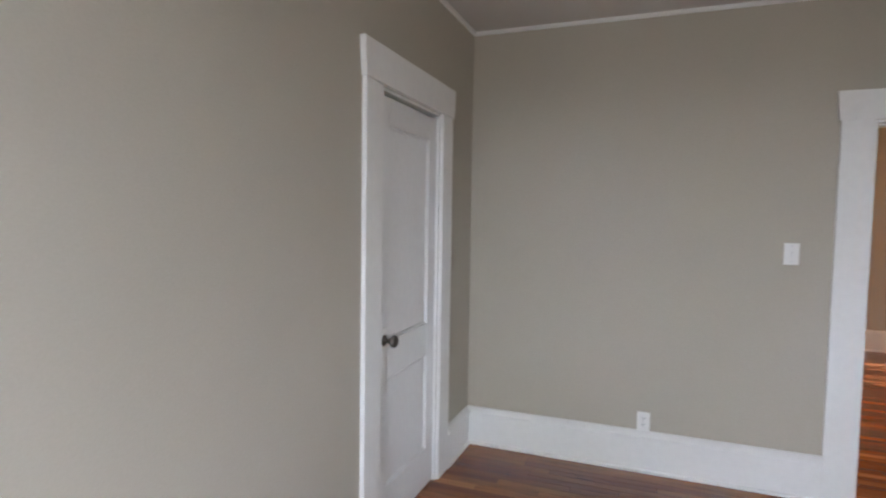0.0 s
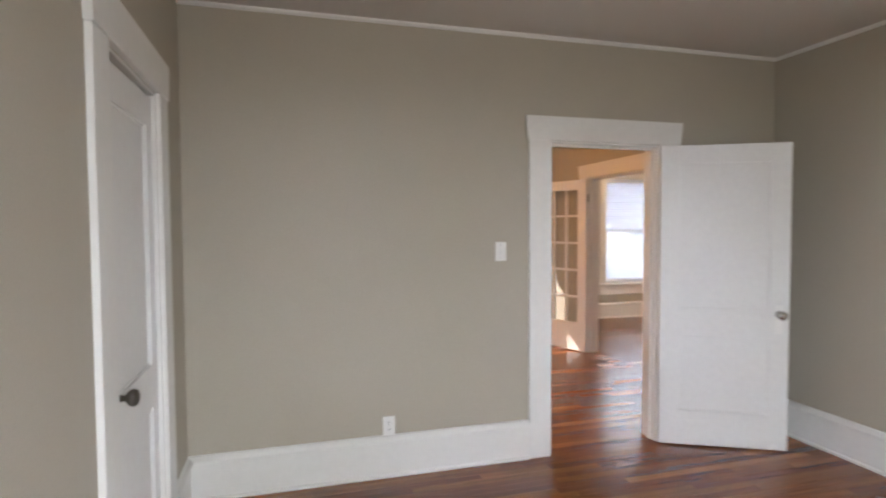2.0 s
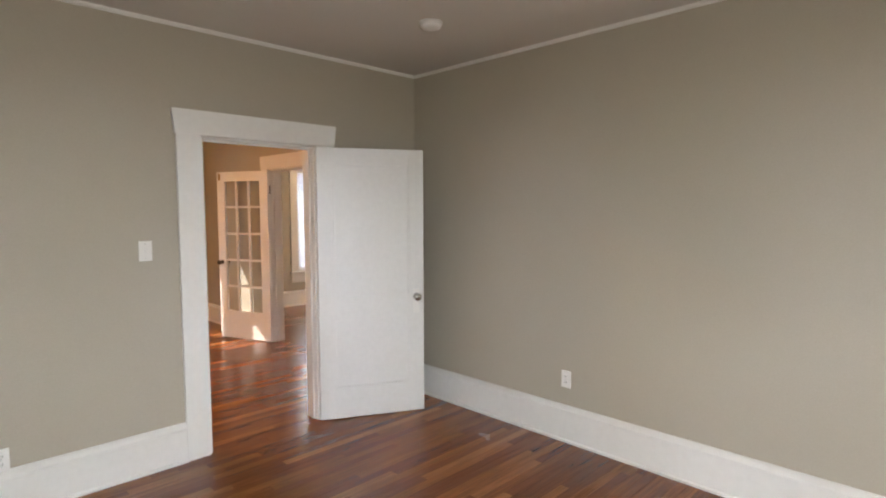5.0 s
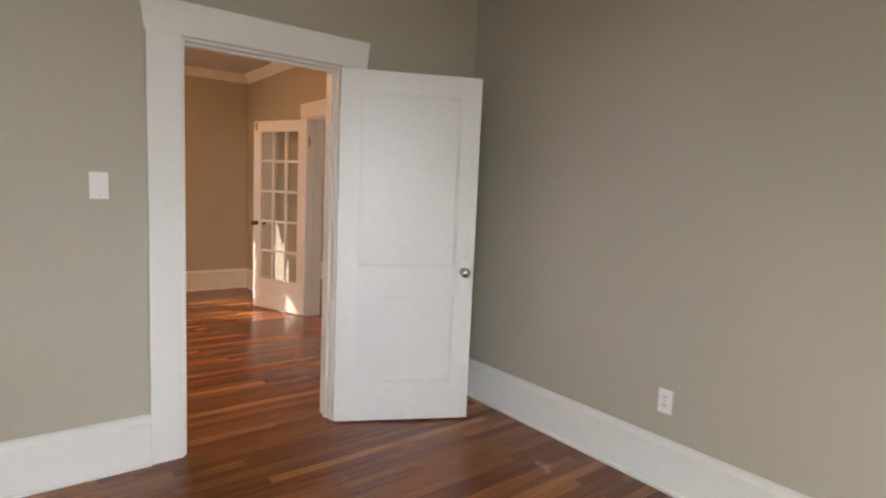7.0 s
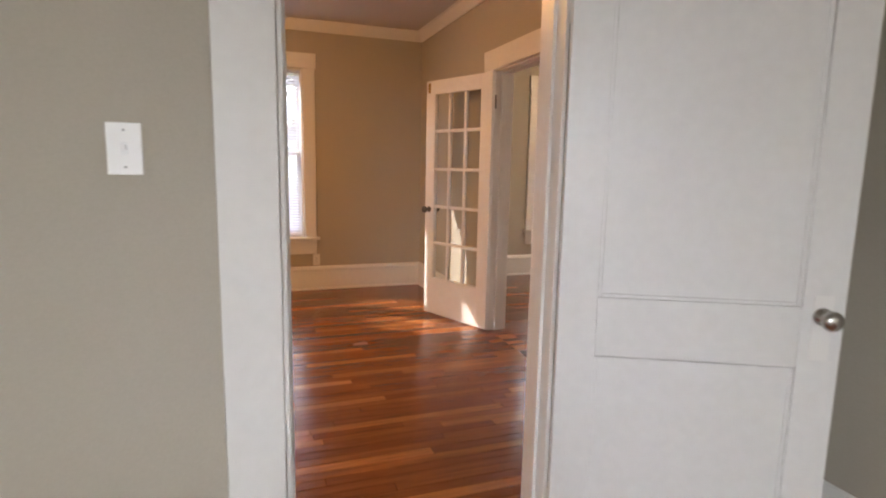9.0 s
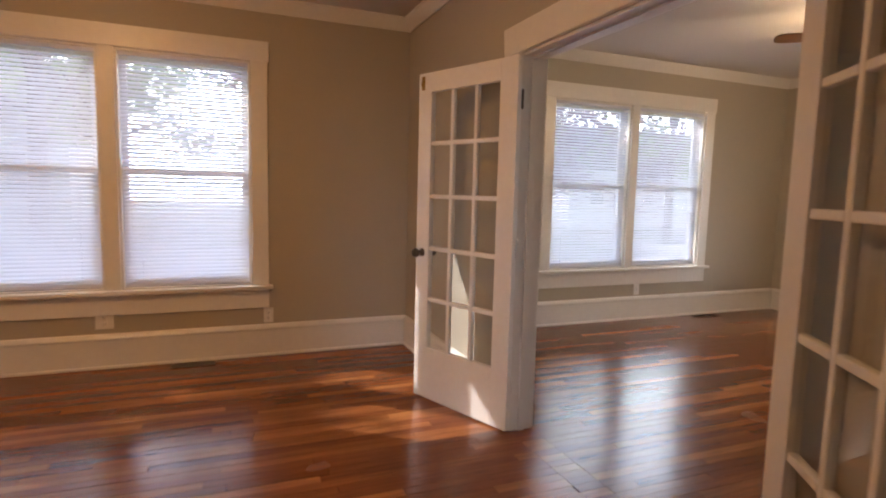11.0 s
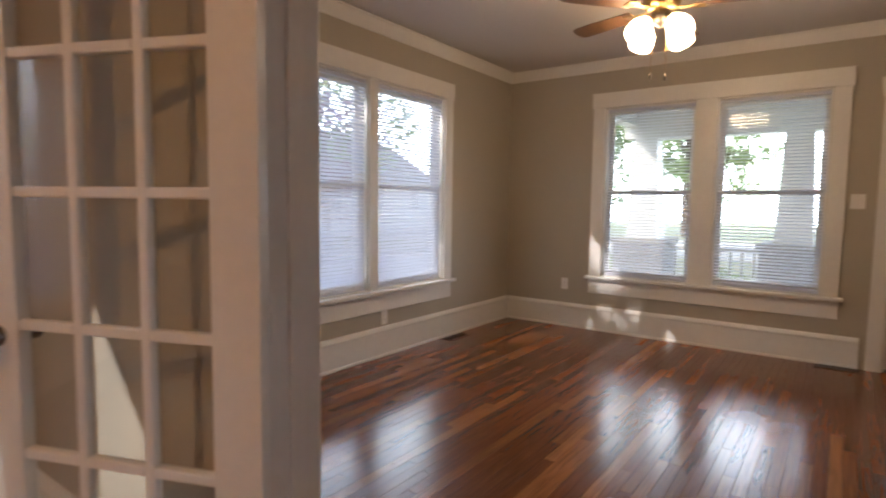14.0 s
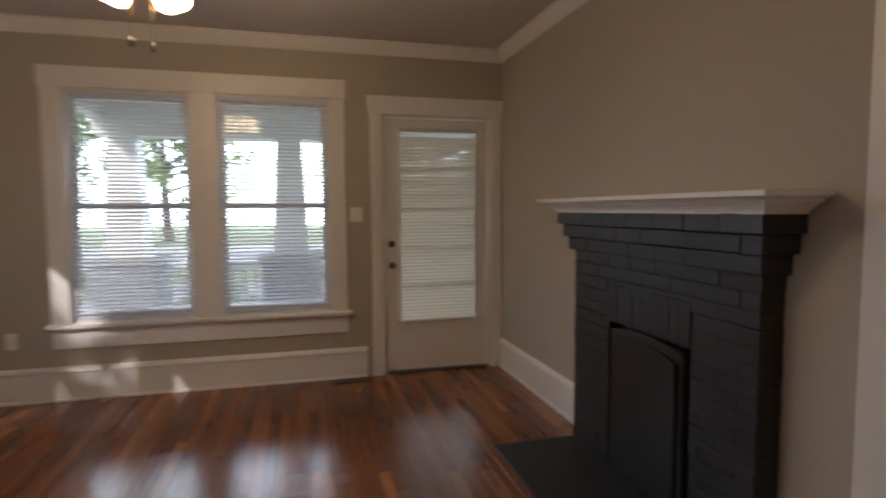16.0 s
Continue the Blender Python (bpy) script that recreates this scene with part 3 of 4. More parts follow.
# ---- windows and blinds ----
def window(name, along, n, at, depth, lights, label):
    """A pair of double-hung sashes in a wall whose room face is at `at`; n is the way that the room lies from it."""
    ob = tagged(new(name), label, "window", kind="structure")
    a, b = lights[0][0], lights[-1][1]

    def lb(*q, bevel=0.0):
        return lbox(bmesh.new(), along, n, at, *q, bevel=bevel)

    side, top = 0.125, WZ1
    part("casing_board", lb(a - side, a - 0.004, 0, 0.022, WZ0, top + 0.004, bevel=0.003), TRIM, ob)
    part("casing_board", lb(b + 0.004, b + side, 0, 0.022, WZ0, top + 0.004, bevel=0.003), TRIM, ob)
    for (p0, p1), (q0, q1) in zip(lights, lights[1:]):
        part("mullion_board", lb(p1 + 0.003, q0 - 0.003, 0, 0.022, WZ0, top + 0.004, bevel=0.003), TRIM, ob)
    part("head_board", lb(a - side - 0.012, b + side + 0.012, 0, 0.028, top + 0.004, top + 0.152, bevel=0.004), TRIM, ob)
    part("window_sill", lb(a - side - 0.03, b + side + 0.03, 0, 0.065, WZ0 - 0.030, WZ0, bevel=0.006), TRIM, ob)
    part("apron", lb(a - side, b + side, 0, 0.020, WZ0 - 0.180, WZ0 - 0.030, bevel=0.003), TRIM, ob)
    mid = 1.425
    for u0, u1 in lights:
        part("side_lining", lb(u0 - 0.002, u0 + 0.012, -depth, 0.001, WZ0, top), TRIM, ob)
        part("side_lining", lb(u1 - 0.012, u1 + 0.002, -depth, 0.001, WZ0, top), TRIM, ob)
        part("head_lining", lb(u0 + 0.012, u1 - 0.012, -depth, 0.001, top - 0.012, top + 0.002), TRIM, ob)
        part("sill_lining", lb(u0 + 0.012, u1 - 0.012, -depth - 0.03, 0.001, WZ0 - 0.012, WZ0 + 0.010), TRIM, ob)
        for z0, z1, o in ((WZ0 + 0.010, mid + 0.018, -0.070), (mid - 0.018, top - 0.012, -0.108)):
            s = part("sash", bmesh.new(), SASH, ob)
            bm = bmesh.new()
            x0, x1, w = u0 + 0.012, u1 - 0.012, 0.045
            bt = 0.065 if z0 < 1 else 0.036
            tp = 0.036 if z0 < 1 else 0.045
            lbox(bm, along, n, at, x0, x0 + w, o - 0.017, o + 0.017, z0, z1)
            lbox(bm, along, n, at, x1 - w, x1, o - 0.017, o + 0.017, z0, z1)
            lbox(bm, along, n, at, x0 + w, x1 - w, o - 0.017, o + 0.017, z0, z0 + bt)
            lbox(bm, along, n, at, x0 + w, x1 - w, o - 0.017, o + 0.017, z1 - tp, z1)
            bm.to_mesh(s.data)
            bm.free()
            g = part("pane", lb(x0 + w, x1 - w, o - 0.002, o + 0.002, z0 + bt, z1 - tp), GLASS, s, "clear glass pane")
            g.visible_shadow = False
    return ob


window("window_1", "x", -1, BY1, 0.19, BW, "pair of white double-hung windows in wide casing")
window("window_2", "x", -1, CY1, 0.16, NW, "pair of white double-hung windows in wide casing")
window("window_3", "y", -1, CX1, 0.16, EW, "pair of white double-hung windows facing the porch")
# Three unseen windows, added as openings for the bedroom's fill lamps.
window("window_4", "x", 1, AY0, 0.14, ((0.1, 1.0),), "unseen white double-hung bedroom window, added to let light in")
window("window_6", "y", 1, AX0, 0.14, ((-0.6, 0.3),), "unseen white double-hung bedroom window, added to let light in")
window("window_5", "y", -1, AX1, 0.10, ((-0.6, 0.3),), "unseen white double-hung bedroom window, added to let light in")


def slat_mesh(w, name, mat):
    """A shallow curved vinyl slat, along x."""
    bm = bmesh.new()
    for i in range(5):
        y = -0.016 + 0.032 * i / 4
        z = 0.0022 * (1 - (y / 0.016) ** 2)
        bm.verts.new((-w / 2, y, z))
        bm.verts.new((w / 2, y, z))
    bm.verts.ensure_lookup_table()
    for i in range(4):
        bm.faces.new((bm.verts[2 * i], bm.verts[2 * i + 1], bm.verts[2 * i + 3], bm.verts[2 * i + 2]))
    me = bpy.data.meshes.new(name)
    bm.to_mesh(me)
    bm.free()
    me.materials.append(mat)
    return me


def blind(m, w, z0, z1, tilt, label, pitch=0.0285, mat=SLATM):
    """A mini blind with its slats lowered and nearly flat; x along its width, room on the side of -y."""
    ob = thing("mini_blind", m, label, "window blind", "mini blinds")
    part("head_rail", boxes((-w / 2, -0.016, z1 - 0.028, w / 2, 0.016, z1), bevel=0.002), mat, ob)
    part("bottom_rail", boxes((-w / 2, -0.012, z0, w / 2, 0.012, z0 + 0.012), bevel=0.003), mat, ob)
    me = slat_mesh(w - 0.006, "slat", mat)
    k = int((z1 - 0.04 - z0 - 0.02) / pitch)
    for i in range(k):
        s = new("slat", me)
        s.parent = ob
        s.matrix_basis = pose(0, 0, z0 + 0.026 + i * pitch, tilt + random.uniform(-2, 2), random.uniform(-0.1, 0.1), 0)
    for x in (-w * 0.36, w * 0.36):
        part("ladder_cord", boxes((x - 0.0008, -0.0175, z0, x + 0.0008, -0.0165, z1 - 0.02), (x - 0.0008, 0.0165, z0, x + 0.0008, 0.0175, z1 - 0.02)), mat, ob)
    return ob


BL = "white vinyl mini blind, lowered with slats open"
for u0, u1 in BW:
    blind(pose((u0 + u1) / 2, BY1 + 0.028, 0), u1 - u0 - 0.030, WZ0 + 0.012, WZ1 - 0.014, 54, BL)
for u0, u1 in NW:
    blind(pose((u0 + u1) / 2, CY1 + 0.028, 0), u1 - u0 - 0.030, WZ0 + 0.012, WZ1 - 0.014, 47, BL)
for u0, u1 in EW:
    blind(pose(CX1 + 0.028, (u0 + u1) / 2, 0, 0, 0, -90), u1 - u0 - 0.030, WZ0 + 0.012, WZ1 - 0.014, 22, BL)
blind(pose(CX1 + 0.012, FRONT[1] - 0.014 - (G0 + G1) / 2, 0, 0, 0, -90), G1 - G0 - 0.02, GZ0 + 0.01, GZ1 + 0.03, 66, "vinyl mini blind on the front door, porch shade in its colour, slats nearly closed", mat=SHADED_SLAT)


# ---- plates, registers, detector ----
def plate(kind, m, label, tall=0.118, wide=0.073):
    """A wall plate; y points out of the wall."""
    ob = thing(kind, m, label, "outlet" if kind == "wall_outlet" else "light switch")
    part("cover_plate", boxes((-wide / 2, 0, -tall / 2, wide / 2, 0.006, tall / 2), bevel=0.0025), PLATE, ob)
    if kind == "wall_outlet":
        for z in (-0.020, 0.020):
            r = part("receptacle", boxes((-0.016, 0.004, z - 0.014, 0.016, 0.0085, z + 0.014), bevel=0.002), PLATE, ob)
            part("slot", boxes((-0.008, 0.0070, z - 0.002, -0.005, 0.0092, z + 0.007), (0.005, 0.0070, z - 0.002, 0.008, 0.0092, z + 0.007), (-0.002, 0.0070, z - 0.010, 0.002, 0.0092, z - 0.006)), SLOT, r)
        smooth(part("screw", lathe(bmesh.new(), ((0.0032, 0), (0.003, 0.0015)), 12, pose(0, 0.006, 0, -90)), NICKEL, ob))
    else:
        part("toggle_slot", boxes((-0.007, 0.0045, -0.014, 0.007, 0.0072, 0.014), bevel=0.001), SASH, ob)
        part("toggle", boxes((-0.0045, 0.006, -0.004, 0.0045, 0.018, 0.009), bevel=0.002), PLATE, ob)
        for z in (-0.042, 0.042):
            smooth(part("screw", lathe(bmesh.new(), ((0.0032, 0), (0.003, 0.0015)), 12, pose(0, 0.006, z, -90)), NICKEL, ob))
    return ob


plate("light_switch", pose(1.459, AY1, 1.340, 0, 0, 180), "white toggle light switch plate beside the bedroom door")
plate("wall_outlet", pose(0.740, AY1, 0.305, 0, 0, 180), "white duplex outlet above the baseboard")
plate("wall_outlet", pose(AX1, 2.535, 0.430, 0, 0, 90), "white duplex outlet on bare wall")
plate("wall_outlet", pose(2.42, BY1, 0.320, 0, 0, 180), "ivory duplex outlet below window casing")
plate("wall_outlet", pose(1.30, BY1, 0.345, 0, 0, 180), "wide white outlet plate under window apron", wide=0.115)
plate("wall_outlet", pose(6.235, CY1, 0.325, 0, 0, 180), "white duplex outlet under window apron")
plate("wall_outlet", pose(CX1, 7.94, 0.455, 0, 0, 90), "white duplex outlet beside window casing")
plate("light_switch", pose(CX1, 5.485, 1.345, 0, 0, 90), "white switch plate between window and front door", wide=0.10)

det = thing("smoke_detector", pose(2.764, 2.98, AH), "round white smoke detector on the ceiling", "smoke detector")
smooth(part("base", lathe(bmesh.new(), ((0.070, 0.0), (0.070, -0.010), (0.066, -0.012)), 32), PLATE, det))
smooth(part("cover", lathe(bmesh.new(), ((0.064, -0.012), (0.063, -0.024), (0.056, -0.036), (0.035, -0.040), (0.012, -0.0405)), 32), PLATE, det))


def register(m, label):
    ob = thing("floor_register", m, label, "floor vent", "floor registers")
    part("frame", boxes((-0.15, -0.055, 0, 0.15, -0.042, 0.005), (-0.15, 0.042, 0, 0.15, 0.055, 0.005), (-0.15, -0.042, 0, -0.137, 0.042, 0.005), (0.137, -0.042, 0, 0.15, 0.042, 0.005), bevel=0.001), VENT, ob)
    part("backing", boxes((-0.137, -0.042, 0.0, 0.137, 0.042, 0.001)), SLOT, ob)
    for i in range(16):
        x = -0.128 + i * 0.0171
        part("slat", boxes((x - 0.003, -0.042, 0.001, x + 0.003, 0.042, 0.0045)), VENT, ob)
    return ob


register(pose(1.88, 8.345, 0.001), "brown metal floor register under dining window")
register(pose(7.15, 8.54, 0.001), "brown metal floor register under living room window")
register(pose(8.22, 5.55, 0.001, 0, 0, 90), "brown metal floor register beside front door")

# ---- ceiling lamp of the dining room ----
lamp = thing("ceiling_light", pose(1.25, 6.35, BH), "flush ceiling light with warm glowing opal dome", "ceiling light")
smooth(part("base", lathe(bmesh.new(), ((0.15, 0), (0.15, -0.025), (0.14, -0.03)), 32), BRASS, lamp))
smooth(part("dome", lathe(bmesh.new(), ((0.14, -0.03), (0.135, -0.06), (0.11, -0.09), (0.06, -0.11), (0.01, -0.115)), 32), DOME, lamp))

# ---- ceiling fan ----
fan = thing("ceiling_fan", pose(6.42, 6.55, CH), "brass and walnut ceiling fan with four lit glass shades", "ceiling fan")
smooth(part("canopy", lathe(bmesh.new(), ((0.075, 0.0), (0.074, -0.03), (0.070, -0.05), (0.045, -0.085), (0.018, -0.09)), 32), DARKMETAL, fan))
smooth(part("downrod", lathe(bmesh.new(), ((0.013, -0.085), (0.013, -0.12)), 16), DARKMETAL, fan))
smooth(part("motor", lathe(bmesh.new(), ((0.02, -0.11), (0.075, -0.118), (0.105, -0.14), (0.115, -0.175), (0.112, -0.205), (0.09, -0.235), (0.06, -0.245)), 40), BRASS, fan, "antique brass motor housing"))
smooth(part("switch_housing", lathe(bmesh.new(), ((0.055, -0.245), (0.058, -0.27), (0.052, -0.305), (0.03, -0.325), (0.012, -0.335), (0.004, -0.345)), 32), DARKMETAL, fan))
for i in range(5):
    ang = 70 + 72 * i
    m = pose(0, 0, 0, 0, 0, ang)
    bm = bmesh.new()
    box(bm, 0.085, -0.020, -0.232, 0.20, 0.020, -0.226, 0.002)
    box(bm, 0.18, -0.045, -0.229, 0.25, 0.045, -0.223, 0.002)
    bmesh.ops.transform(bm, matrix=m, verts=bm.verts)
    arm = part("blade_arm", bm, BRASS, fan)
    bm = bmesh.new()
    ring = [(0.20, -0.050), (0.30, -0.058), (0.52, -0.068), (0.63, -0.068), (0.668, -0.054), (0.682, -0.02), (0.682, 0.02), (0.668, 0.054), (0.63, 0.068), (0.52, 0.068), (0.30, 0.058), (0.20, 0.050)]
    lo = [bm.verts.new((x, y, -0.0035)) for x, y in ring]
    hi = [bm.verts.new((x, y, 0.0035)) for x, y in ring]
    bm.faces.new(lo[::-1])
    bm.faces.new(hi)
    for k in range(len(ring)):
        j = (k + 1) % len(ring)
        bm.faces.new((lo[k], lo[j], hi[j], hi[k]))
    bmesh.ops.transform(bm, matrix=m @ pose(0, 0, -0.219, 12), verts=bm.verts)
    part("blade", bm, BLADE, fan, "dark walnut fan blade")
for i in range(4):
    ang = 57 + 90 * i
    m = pose(0, 0, -0.285, 0, 0, ang)
    bm = bmesh.new()
    bmesh.ops.create_cone(bm, cap_ends=True, segments=12, radius1=0.008, radius2=0.008, depth=0.085, matrix=m @ pose(0.075, 0, -0.012, 0, 108, 0))
    part("lamp_arm", bm, BRASS, fan)
    tip = m @ pose(0.105, 0, -0.020, 0, 145, 0)
    sh = smooth(part("shade", lathe(bmesh.new(), ((0.026, 0), (0.036, 0.012), (0.060, 0.045), (0.073, 0.085), (0.075, 0.115), (0.068, 0.142), (0.05, 0.156), (0.02, 0.160)), 24, tip), SHADE, fan, "glowing frosted tulip glass shade"))
    smooth(part("collar", lathe(bmesh.new(), ((0.022, -0.012), (0.030, -0.004), (0.033, 0.010)), 20, tip), BRASS, sh))
for x, y in ((0.035, -0.03), (-0.03, 0.04)):
    ch = part("pull_chain", boxes((x - 0.0012, y - 0.0012, -0.62, x + 0.0012, y + 0.0012, -0.30)), BRASS, fan)
    smooth(part("fob", lathe(bmesh.new(), ((0.002, 0.02), (0.008, 0.008), (0.010, -0.008), (0.006, -0.02), (0.001, -0.024)), 12, pose(x, y, -0.635)), DARKMETAL, ch))

# ---- fireplace ----
FX0, FX1, FY = 5.40, 6.775, 4.34
OX0, OX1, OZ = 5.76, 6.39, 0.78
fire = thing("fireplace", pose(0, 0, 0), "charcoal painted brick fireplace with corbelled courses and white mantel", "fireplace")
part("core", boxes((FX0 + 0.006, CY0 + 0.001, 0, OX0 - 0.006, FY - 0.006, 1.14), (OX1 + 0.006, CY0 + 0.001, 0, FX1 - 0.006, FY - 0.006, 1.14), (OX0 - 0.006, CY0 + 0.001, OZ + 0.006, OX1 + 0.006, FY - 0.006, 1.14), (FX0 - 0.02, CY0 + 0.001, 1.14, FX1 + 0.02, FY + 0.02, 1.365)), MORTAR, fire)
part("firebox", boxes((OX0 - 0.006, CY0 + 0.001, 0, OX1 + 0.006, CY0 + 0.012, OZ + 0.006)), IRON, fire)


def brick_mesh(w, d, h, seed):
    """A hand-made brick with uneven worn edges, w along x, d along y."""
    rnd = random.Random(seed)
    bm = boxes((-w / 2, -d / 2, -h / 2, w / 2, d / 2, h / 2), bevel=0.0035)
    for v in bm.verts:
        v.co += Vector((rnd.uniform(-1, 1), rnd.uniform(-1, 1), rnd.uniform(-1, 1))) * 0.0016
    bmesh.ops.recalc_face_normals(bm, faces=bm.faces)
    me = bpy.data.meshes.new("brick")
    bm.to_mesh(me)
    bm.free()
    me.materials.append(BRICKP)
    return me


BRICKS = {}


def brick(x, y, z, w, d, h):
    key = (round(w, 3), round(d, 3), round(h, 3), random.randrange(3))
    if key not in BRICKS:
        BRICKS[key] = brick_mesh(w, d, h, len(BRICKS))
    ob = new("brick", BRICKS[key])
    ob.parent = fire
    ob.location = (x, y + random.uniform(-0.0025, 0.0025), z)
    ob.rotation_euler = (0, 0, random.uniform(-0.004, 0.004))


def course(z, x0, x1, y0, y1, h, offset, skip=None):
    """One course of running bond from x0 to x1, leaving out the stretch skip."""
    spans = [(x0, x1)] if skip is None else [(x0, skip[0]), (skip[1], x1)]
    for a, b in spans:
        x = a
        first = True
        while x < b - 0.02:
            w = 0.203 if not (first and offset) else 0.098
            first = False
            w = min(w, b - x)
            if b - x - w < 0.05:
                w = b - x
            brick(x + w / 2, (y0 + y1) / 2, z + h / 2, round(w - 0.0015, 4), y1 - y0, h - 0.0045)
            x += w


CH_ = 0.0672
for r in range(17):
    z = r * CH_
    course(z, FX0, FX1, CY0 + 0.002, FY, CH_, r % 2, (OX0, OX1) if z + CH_ < OZ + 0.205 and z < OZ + 0.19 else None)
for i in range(9):
    w = (OX1 - OX0) / 9
    brick(OX0 + (i + 0.5) * w, (CY0 + FY) / 2 + 0.004, OZ + 0.107, round(w - 0.002, 4), FY - CY0 - 0.002, 0.2)
for i, o in enumerate((0.028, 0.055, 0.082)):
    course(17 * CH_ + i * 0.0742, FX0 - o, FX1 + o, CY0 + 0.002, FY + o, 0.0742, i % 2)


def arched(x0, x1, side, top, y0, y1, grow=0.0):
    """A board with a segmental arched top, from y0 back to y1."""
    bm = bmesh.new()
    ring = [(x0 - grow, 0.014), (x1 + grow, 0.014)]
    for i in range(13):
        a = i / 12
        ring.append((x1 + grow - (x1 - x0 + 2 * grow) * a, side + grow + (top - side) * math.sin(math.pi * a)))
    f = [bm.verts.new((x, y0, z)) for x, z in ring]
    k = [bm.verts.new((x, y1, z)) for x, z in ring]
    bm.faces.new(f)
    bm.faces.new(k[::-1])
    for i in range(len(ring)):
        j = (i + 1) % len(ring)
        bm.faces.new((f[i], f[j], k[j], k[i]))
    bmesh.ops.bevel(bm, geom=bm.edges[:], offset=0.008, segments=3, affect="EDGES")
    return bm


part("cover_panel", arched(OX0 + 0.040, OX1 - 0.004, 0.745, 0.777, FY - 0.05, FY - 0.004), IRON, fire, "charcoal painted arched firebox cover")
part("cover_face", arched(OX0 + 0.075, OX1 - 0.040, 0.700, 0.735, FY - 0.02, FY + 0.012), IRON, fire)
MP = ((0, 0), (0.122, 0), (0.122, 0.012), (0.132, 0.013), (0.134, 0.024), (0.146, 0.026), (0.152, 0.038), (0.166, 0.040), (0.170, 0.052), (0.184, 0.054), (0.188, 0.060), (0.196, 0.061), (0.196, 0.080), (0, 0.080))
bm = bmesh.new()
mx0, mx1 = FX0 - 0.082, FX1 + 0.082
rings = []
for o, u in MP[1:-1]:
    e = (o - 0.122) * 1.25
    rings.append([bm.verts.new(p) for p in ((mx1 + e, CY0 + 0.001, 1.360 + u), (mx1 + e, FY + 0.082 + e, 1.360 + u), (mx0 - e, FY + 0.082 + e, 1.360 + u), (mx0 - e, CY0 + 0.001, 1.360 + u))])
for a, b in zip(rings, rings[1:]):
    for i in range(4):
        j = (i + 1) % 4
        bm.faces.new((a[i], a[j], b[j], b[i]))
bm.faces.new(rings[0][::-1])
bm.faces.new(rings[-1])
part("mantel_shelf", bm, TRIM, fire, "white painted moulded mantel shelf")
tagged(part("hearth", boxes((FX0 - 0.04, FY + 0.002, 0.001, FX1 - 0.03, 4.87, 0.014), bevel=0.003), HEARTH), "flat charcoal painted hearth slab in front of fireplace", "hearth")

# ---- outside: ground, porch, trees, houses ----
structure("ground", boxes((-200, -200, -0.9, 240, 240, -0.6)), LAWN, "green lawn and ground around the house", "ground")
structure("pavement", boxes((-30, 9.9, -0.62, 22, 13.0, -0.585)), DRIVE, "pale concrete driveway beside the house", "driveway")
structure("road", boxes((25, -150, -0.62, 36, 150, -0.585)), DRIVE, "pale concrete street in front of the house", "road")
structure("pavement_walk", boxes((16.5, -150, -0.62, 19.5, 150, -0.58)), DRIVE, "concrete sidewalk along the street", "sidewalk")
structure("porch_floor", boxes((CX1 + 0.16, 1.5, -0.6, 10.9, 8.9, -0.04)), CONCRETE, "grey concrete porch floor", "porch")
structure("porch_ceiling", boxes((CX1 + 0.16, 1.2, 2.55, 11.0, 8.20, 2.66)), TRIM, "white boarded porch ceiling", "porch ceiling")
structure("porch_beam", boxes((10.45, 1.2, 2.20, 10.75, 8.05, 2.55), (CX1 + 0.16, 7.90, 2.36, 10.45, 8.05, 2.55)), TRIM, "white painted porch beam", "beam")


def porch_column(y):
    ob = thing("porch_column", pose(10.6, y, -0.04), "tapered white porch column on grey brick pier", "porch column", "porch columns")
    part("pier", boxes((-0.33, -0.33, 0, 0.33, 0.33, 0.84), bevel=0.01), PIERM, ob, "grey painted brick pier")
    part("cap", boxes((-0.36, -0.36, 0.84, 0.36, 0.36, 0.90), bevel=0.01), CONCRETE, ob)
    bm = bmesh.new()
    a, b = 0.20, 0.14
    lo = [bm.verts.new((sx * a, sy * a, 0.90)) for sx, sy in ((-1, -1), (1, -1), (1, 1), (-1, 1))]
    hi = [bm.verts.new((sx * b, sy * b, 2.24)) for sx, sy in ((-1, -1), (1, -1), (1, 1), (-1, 1))]
    bm.faces.new(lo[::-1])
    bm.faces.new(hi)
    for i in range(4):
        j = (i + 1) % 4
        bm.faces.new((lo[i], lo[j], hi[j], hi[i]))
    part("shaft", bm, TRIM, ob, "tapered white painted shaft")


for y in (7.77, 6.03, 3.4):
    porch_column(y)


def porch_rail(y0, y1):
    ob = thing("porch_railing", pose(10.6, 0, -0.04), "white painted porch railing with square balusters", "railing")
    part("rail", boxes((-0.03, y0, 0.78, 0.03, y1, 0.83)), TRIM, ob)
    part("rail", boxes((-0.025, y0, 0.10, 0.025, y1, 0.14)), TRIM, ob)
    k = int((y1 - y0) / 0.13)
    for i in range(k):
        y = y0 + (i + 0.5) * (y1 - y0) / k
        part("baluster", boxes((-0.015, y - 0.015, 0.14, 0.015, y + 0.015, 0.78)), TRIM, ob)


porch_rail(6.37, 7.43)
porch_rail(8.11, 8.95)


